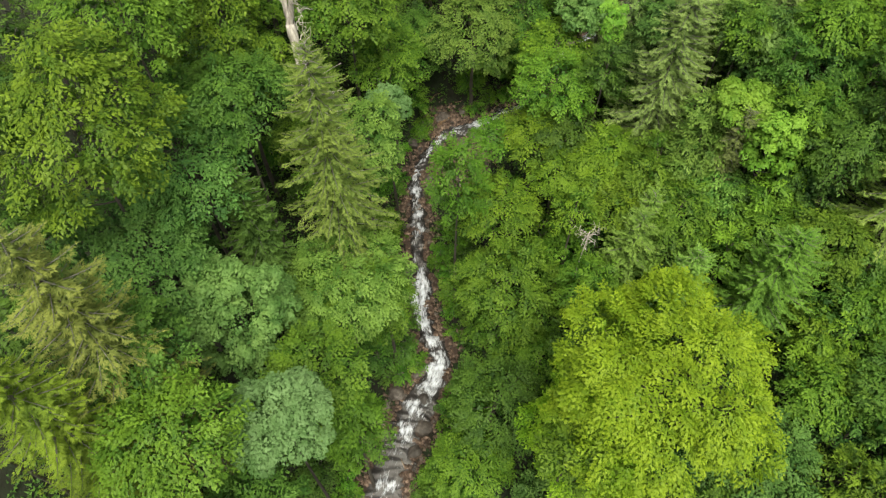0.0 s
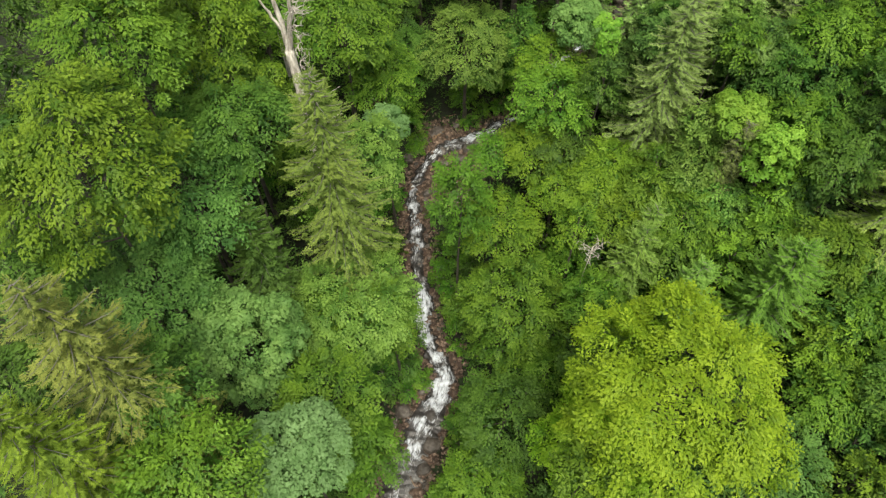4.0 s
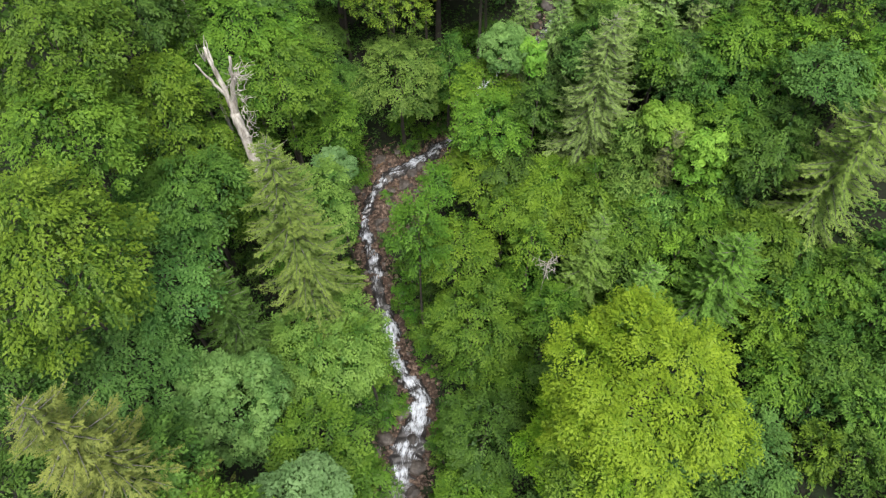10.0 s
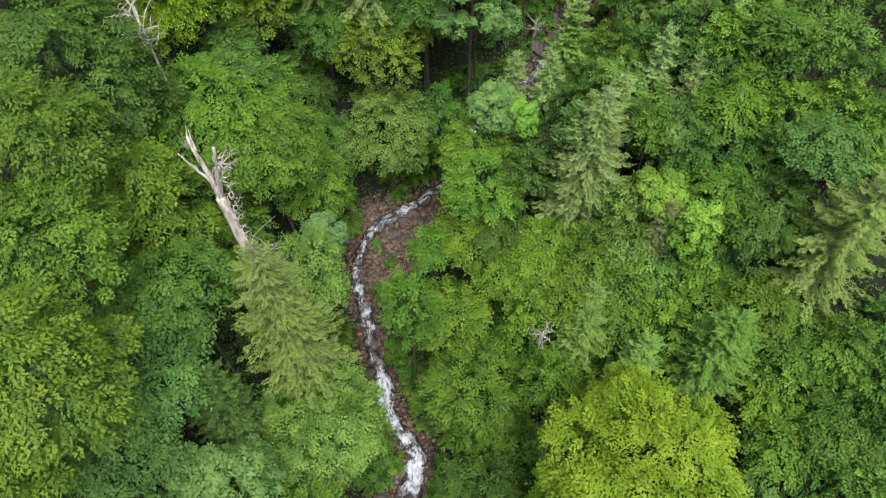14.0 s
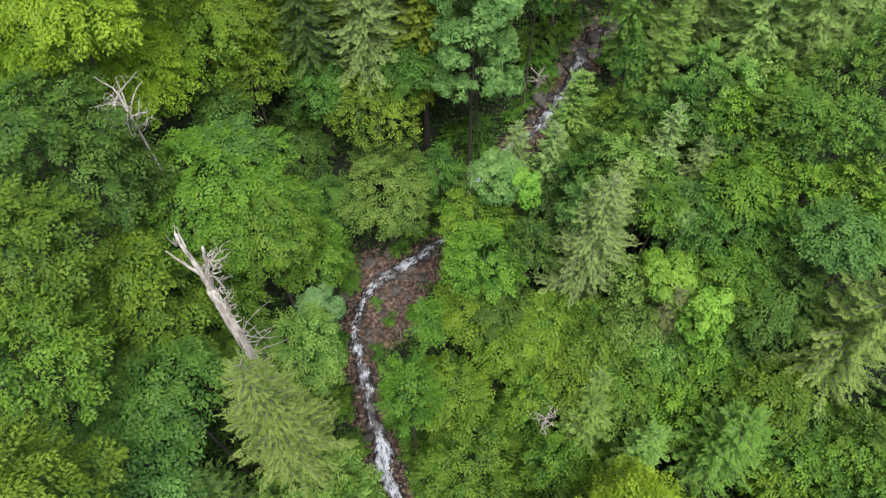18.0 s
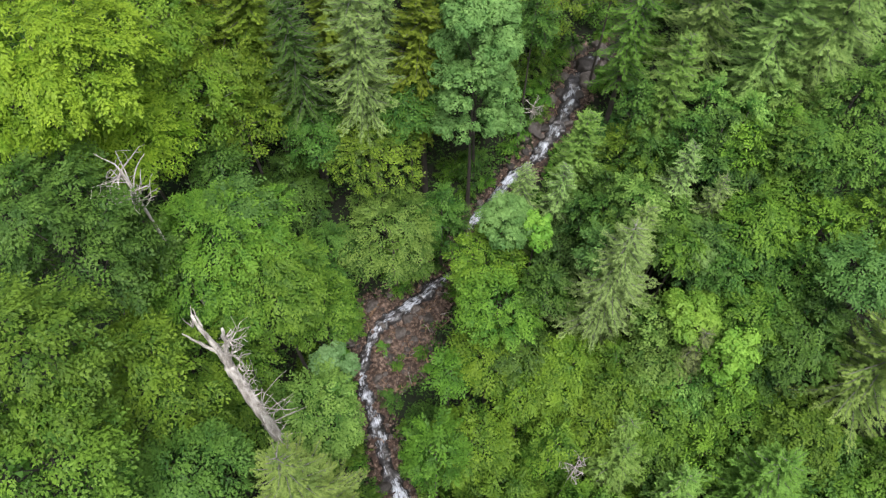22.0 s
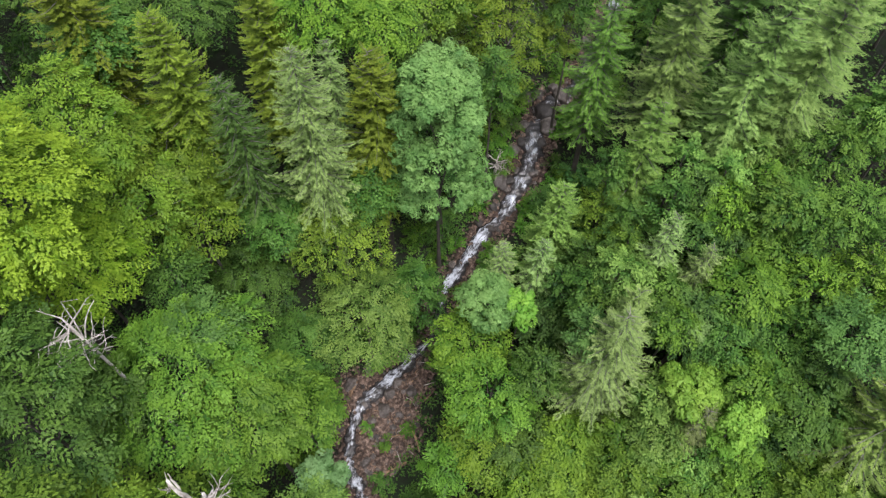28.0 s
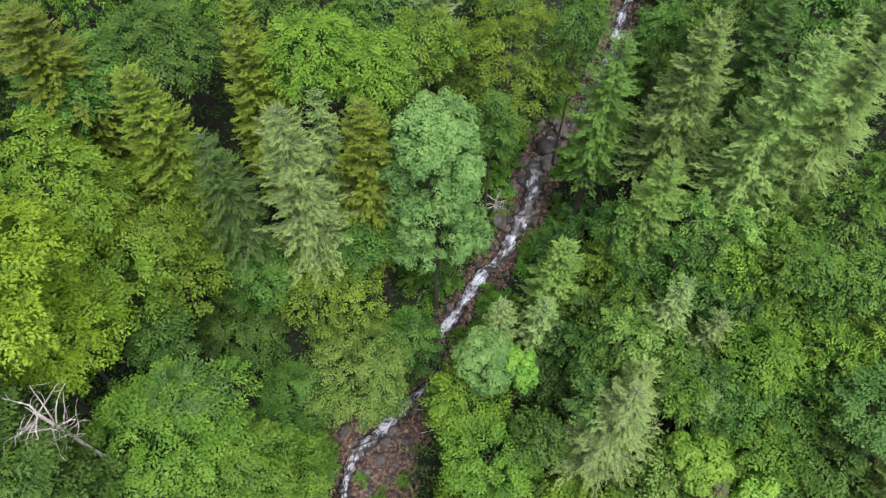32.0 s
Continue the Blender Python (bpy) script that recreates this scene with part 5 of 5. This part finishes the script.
boulder(18.18, 53.85, 0.85)
boulder(24.24, 57.74, 0.90)
boulder(24.01, 56.14, 0.95)
boulder(20.17, 55.58, 0.60)
boulder(22.14, 57.44, 0.50)
boulder(23.56, 59.91, 0.80)
boulder(18.35, 55.15, 0.50)
boulder(26.33, 58.59, 0.80)
boulder(1.81, 41.23, 0.60)
boulder(2.74, 42.31, 0.50)
boulder(2.84, 40.42, 0.40)
boulder(4.52, 41.69, 0.50)
boulder(0.08, 44.46, 0.60)
boulder(-2.67, 41.62, 0.55)
boulder(-1.88, 21.08, 0.60)
boulder(-1.44, 18.93, 0.65)
boulder(-3.61, 19.24, 0.70)
boulder(-1.44, 16.70, 0.70)
boulder(-3.44, 20.31, 0.60)
boulder(-2.82, 29.42, 0.55)
boulder(-2.95, 27.28, 0.65)
boulder(-0.21, 44.29, 0.60)
boulder(-1.17, 38.01, 0.50)
boulder(-4.35, 16.12, 0.60)
boulder(-2.18, 14.88, 0.60)
boulder(19.92, 53.91, 0.45)
boulder(18.44, 52.93, 0.40)
boulder(24.60, 59.74, 0.60)
boulder(17.00, 53.31, 0.50)
boulder(15.87, 50.65, 0.50)
boulder(21.01, 53.24, 0.50)
boulder(22.78, 55.32, 0.60)
boulder(18.98, 53.57, 0.50)
boulder(26.31, 59.75, 0.50)
boulder(25.98, 57.26, 0.60)
boulder(21.25, 56.13, 0.55)
boulder(16.79, 52.19, 0.45)
boulder(30.14, 61.16, 0.50)
boulder(30.99, 59.89, 0.40)
boulder(31.24, 62.88, 0.50)
boulder(15.22, 51.63, 0.40)
boulder(11.67, 49.47, 0.40)
boulder(0.41, 42.38, 0.40)
boulder(0.57, 40.87, 0.45)
boulder(3.68, 43.02, 0.50)


def streambed():
    rng = np.random.default_rng(41)
    s, rows = refine(STREAM, 0.25)
    tang = unit(np.gradient(rows[:, :2], axis=0))
    side = np.stack([tang[:, 1], -tang[:, 0]], 1)
    # small gravel, joined
    n = 9000
    i = rng.integers(0, len(s), n)
    off = rng.normal(0, 1, n) * 0.55 + np.sign(rng.normal(0, 1, n)) * (rows[i, 3] * 0.5 + 0.35)
    xy = rows[i, :2] + side[i] * off[:, None]
    bar = rng.random(n) < 0.4
    k = rng.integers(0, len(GRAVEL_BAR), n)
    xy[bar] = (GRAVEL_BAR[k] + rng.normal(0, 0.75, (n, 2)))[bar]
    z = ground_height(xy[:, 0], xy[:, 1])
    cube = np.array([(-1, -1, -0.7), (1, -1, -0.7), (1, 1, -0.7), (-1, 1, -0.7), (-0.7, -0.6, 0.6), (0.6, -0.7, 0.7), (0.7, 0.6, 0.5), (-0.6, 0.7, 0.7)])
    faces = np.array([(0, 1, 5, 4), (1, 2, 6, 5), (2, 3, 7, 6), (3, 0, 4, 7), (4, 5, 6, 7)])
    th = rng.uniform(0, 6.28, n)
    size = rng.uniform(0.05, 0.17, n) * rng.choice([0.7, 1, 1.5], n)
    V = cube[None] * size[:, None, None] * rng.uniform(0.7, 1.3, (n, 8, 3))
    c, sn = np.cos(th)[:, None], np.sin(th)[:, None]
    V = np.stack([V[..., 0] * c - V[..., 1] * sn, V[..., 0] * sn + V[..., 1] * c, V[..., 2]], -1) + np.concatenate([xy, z[:, None] + 0.04], 1)[:, None]
    Q = (faces[None] + (np.arange(n) * 8)[:, None, None]).reshape(-1, 4)
    bed = new("streambed_gravel", quad_mesh("gravel", V.reshape(-1, 3), Q, [GRAVEL]))
    tagged(bed, "loose brown and grey gravel along the stream", "gravel", kind="stuff")
    stones = new("streambed")
    tagged(stones, "wet brown stones lying along the stream", "streambed", kind="structure")
    for j in range(290):
        a = rng.integers(0, len(s))
        if j % 3 == 0:
            p = GRAVEL_BAR[rng.integers(len(GRAVEL_BAR))] + rng.normal(0, 0.8, 2)
        else:
            p = rows[a, :2] + side[a] * (rng.choice([-1, 1]) * (rows[a, 3] * 0.45 + abs(rng.normal(0.15, 0.45)) if j % 5 else rng.uniform(0, 0.4) * rows[a, 3]))
        r = rng.uniform(0.12, 0.34)
        st = part("stone", STONES[rng.integers(len(STONES))], stones)
        st.matrix_world = pose(p[0], p[1], float(ground_height(p[0], p[1])[0]) + 0.1 * r + 0.05, *rng.uniform(-25, 25, 2), rng.uniform(0, 360)) @ Matrix.Diagonal((r, r * rng.uniform(0.6, 1), r * rng.uniform(0.6, 1), 1))


GRAVEL = rough_material("brown_gravel", [(0.2, (0.008, 0.005, 0.0035)), (0.48, (0.045, 0.026, 0.017)), (0.75, (0.30, 0.215, 0.165))], 3.4, 0.5, rough=0.7)
streambed()


def fallen_log(xa, ya, xb, yb, r, seed):
    rng = np.random.default_rng(seed)
    a = np.array([xa, ya, float(ground_height(xa, ya)[0]) + r * 1.6 + 0.05])
    b = np.array([xb, yb, float(ground_height(xb, yb)[0]) + r * 1.6 + 0.05])
    log = new("fallen_log")
    log.location = a
    tagged(log, "bare brown fallen log lying on the gravel", "log", "fallen logs by the stream")
    p = bent(np.zeros(3), b - a, rng, 8, 0.03)
    part("trunk", tube_mesh("trunk", p, np.linspace(r, r * 0.6, 8), LOGWOOD, 8, 0.12, rng), log)
    for k in range(2):
        i = rng.integers(2, 7)
        q = bent(p[i], p[i] + rng.normal(0, 0.35, 3) + [0, 0, 0.15], rng, 4, 0.1)
        part("branch_stub", tube_mesh("branch_stub", q, np.linspace(r * 0.4, 0.015, 4), LOGWOOD, 5), log)


fallen_log(-0.78, 40.29, 0.87, 40.99, 0.09, 300)
fallen_log(0.14, 36.61, 1.94, 36.73, 0.12, 301)
fallen_log(-0.19, 38.64, -0.86, 37.03, 0.07, 302)
fallen_log(1.58, 39.03, 3.06, 38.74, 0.08, 303)
fallen_log(0.25, 41.96, 1.47, 43.17, 0.07, 304)
fallen_log(3.28, 39.27, 3.21, 36.94, 0.10, 305)
fallen_log(-0.43, 43.45, 0.62, 44.45, 0.13, 306)
fallen_log(2.63, 39.79, 2.40, 41.08, 0.05, 307)
fallen_log(5.58, 43.25, 4.30, 42.02, 0.06, 308)


def driftwood():
    """Sticks and broken branches strewn over the gravel bar and along the banks."""
    rng = np.random.default_rng(55)
    for k in range(110):
        if k % 3:
            x, y = GRAVEL_BAR[rng.integers(len(GRAVEL_BAR))] + rng.normal(0, 0.9, 2)
        else:
            i = rng.integers(10, len(FLOW) - 6)
            x, y = FLOW[i, :2] + rng.normal(0, 1.3, 2)
        ang, ln = rng.uniform(0, 6.28), rng.uniform(0.5, 1.5)
        xb, yb = x + math.cos(ang) * ln, y + math.sin(ang) * ln
        za, zb = ground_height([x, xb], [y, yb]) + 0.12
        stick = new("stick", tube_mesh("stick", bent((0, 0, 0), (xb - x, yb - y, zb - za), rng, 6, 0.08), np.linspace(0.035, 0.015, 6), LOGWOOD if k % 4 else DEADWOOD, 5, 0.15, rng))
        stick.location = (x, y, za)
        tagged(stick, "broken brown stick lying among the wet stones", "stick", "driftwood sticks")


driftwood()
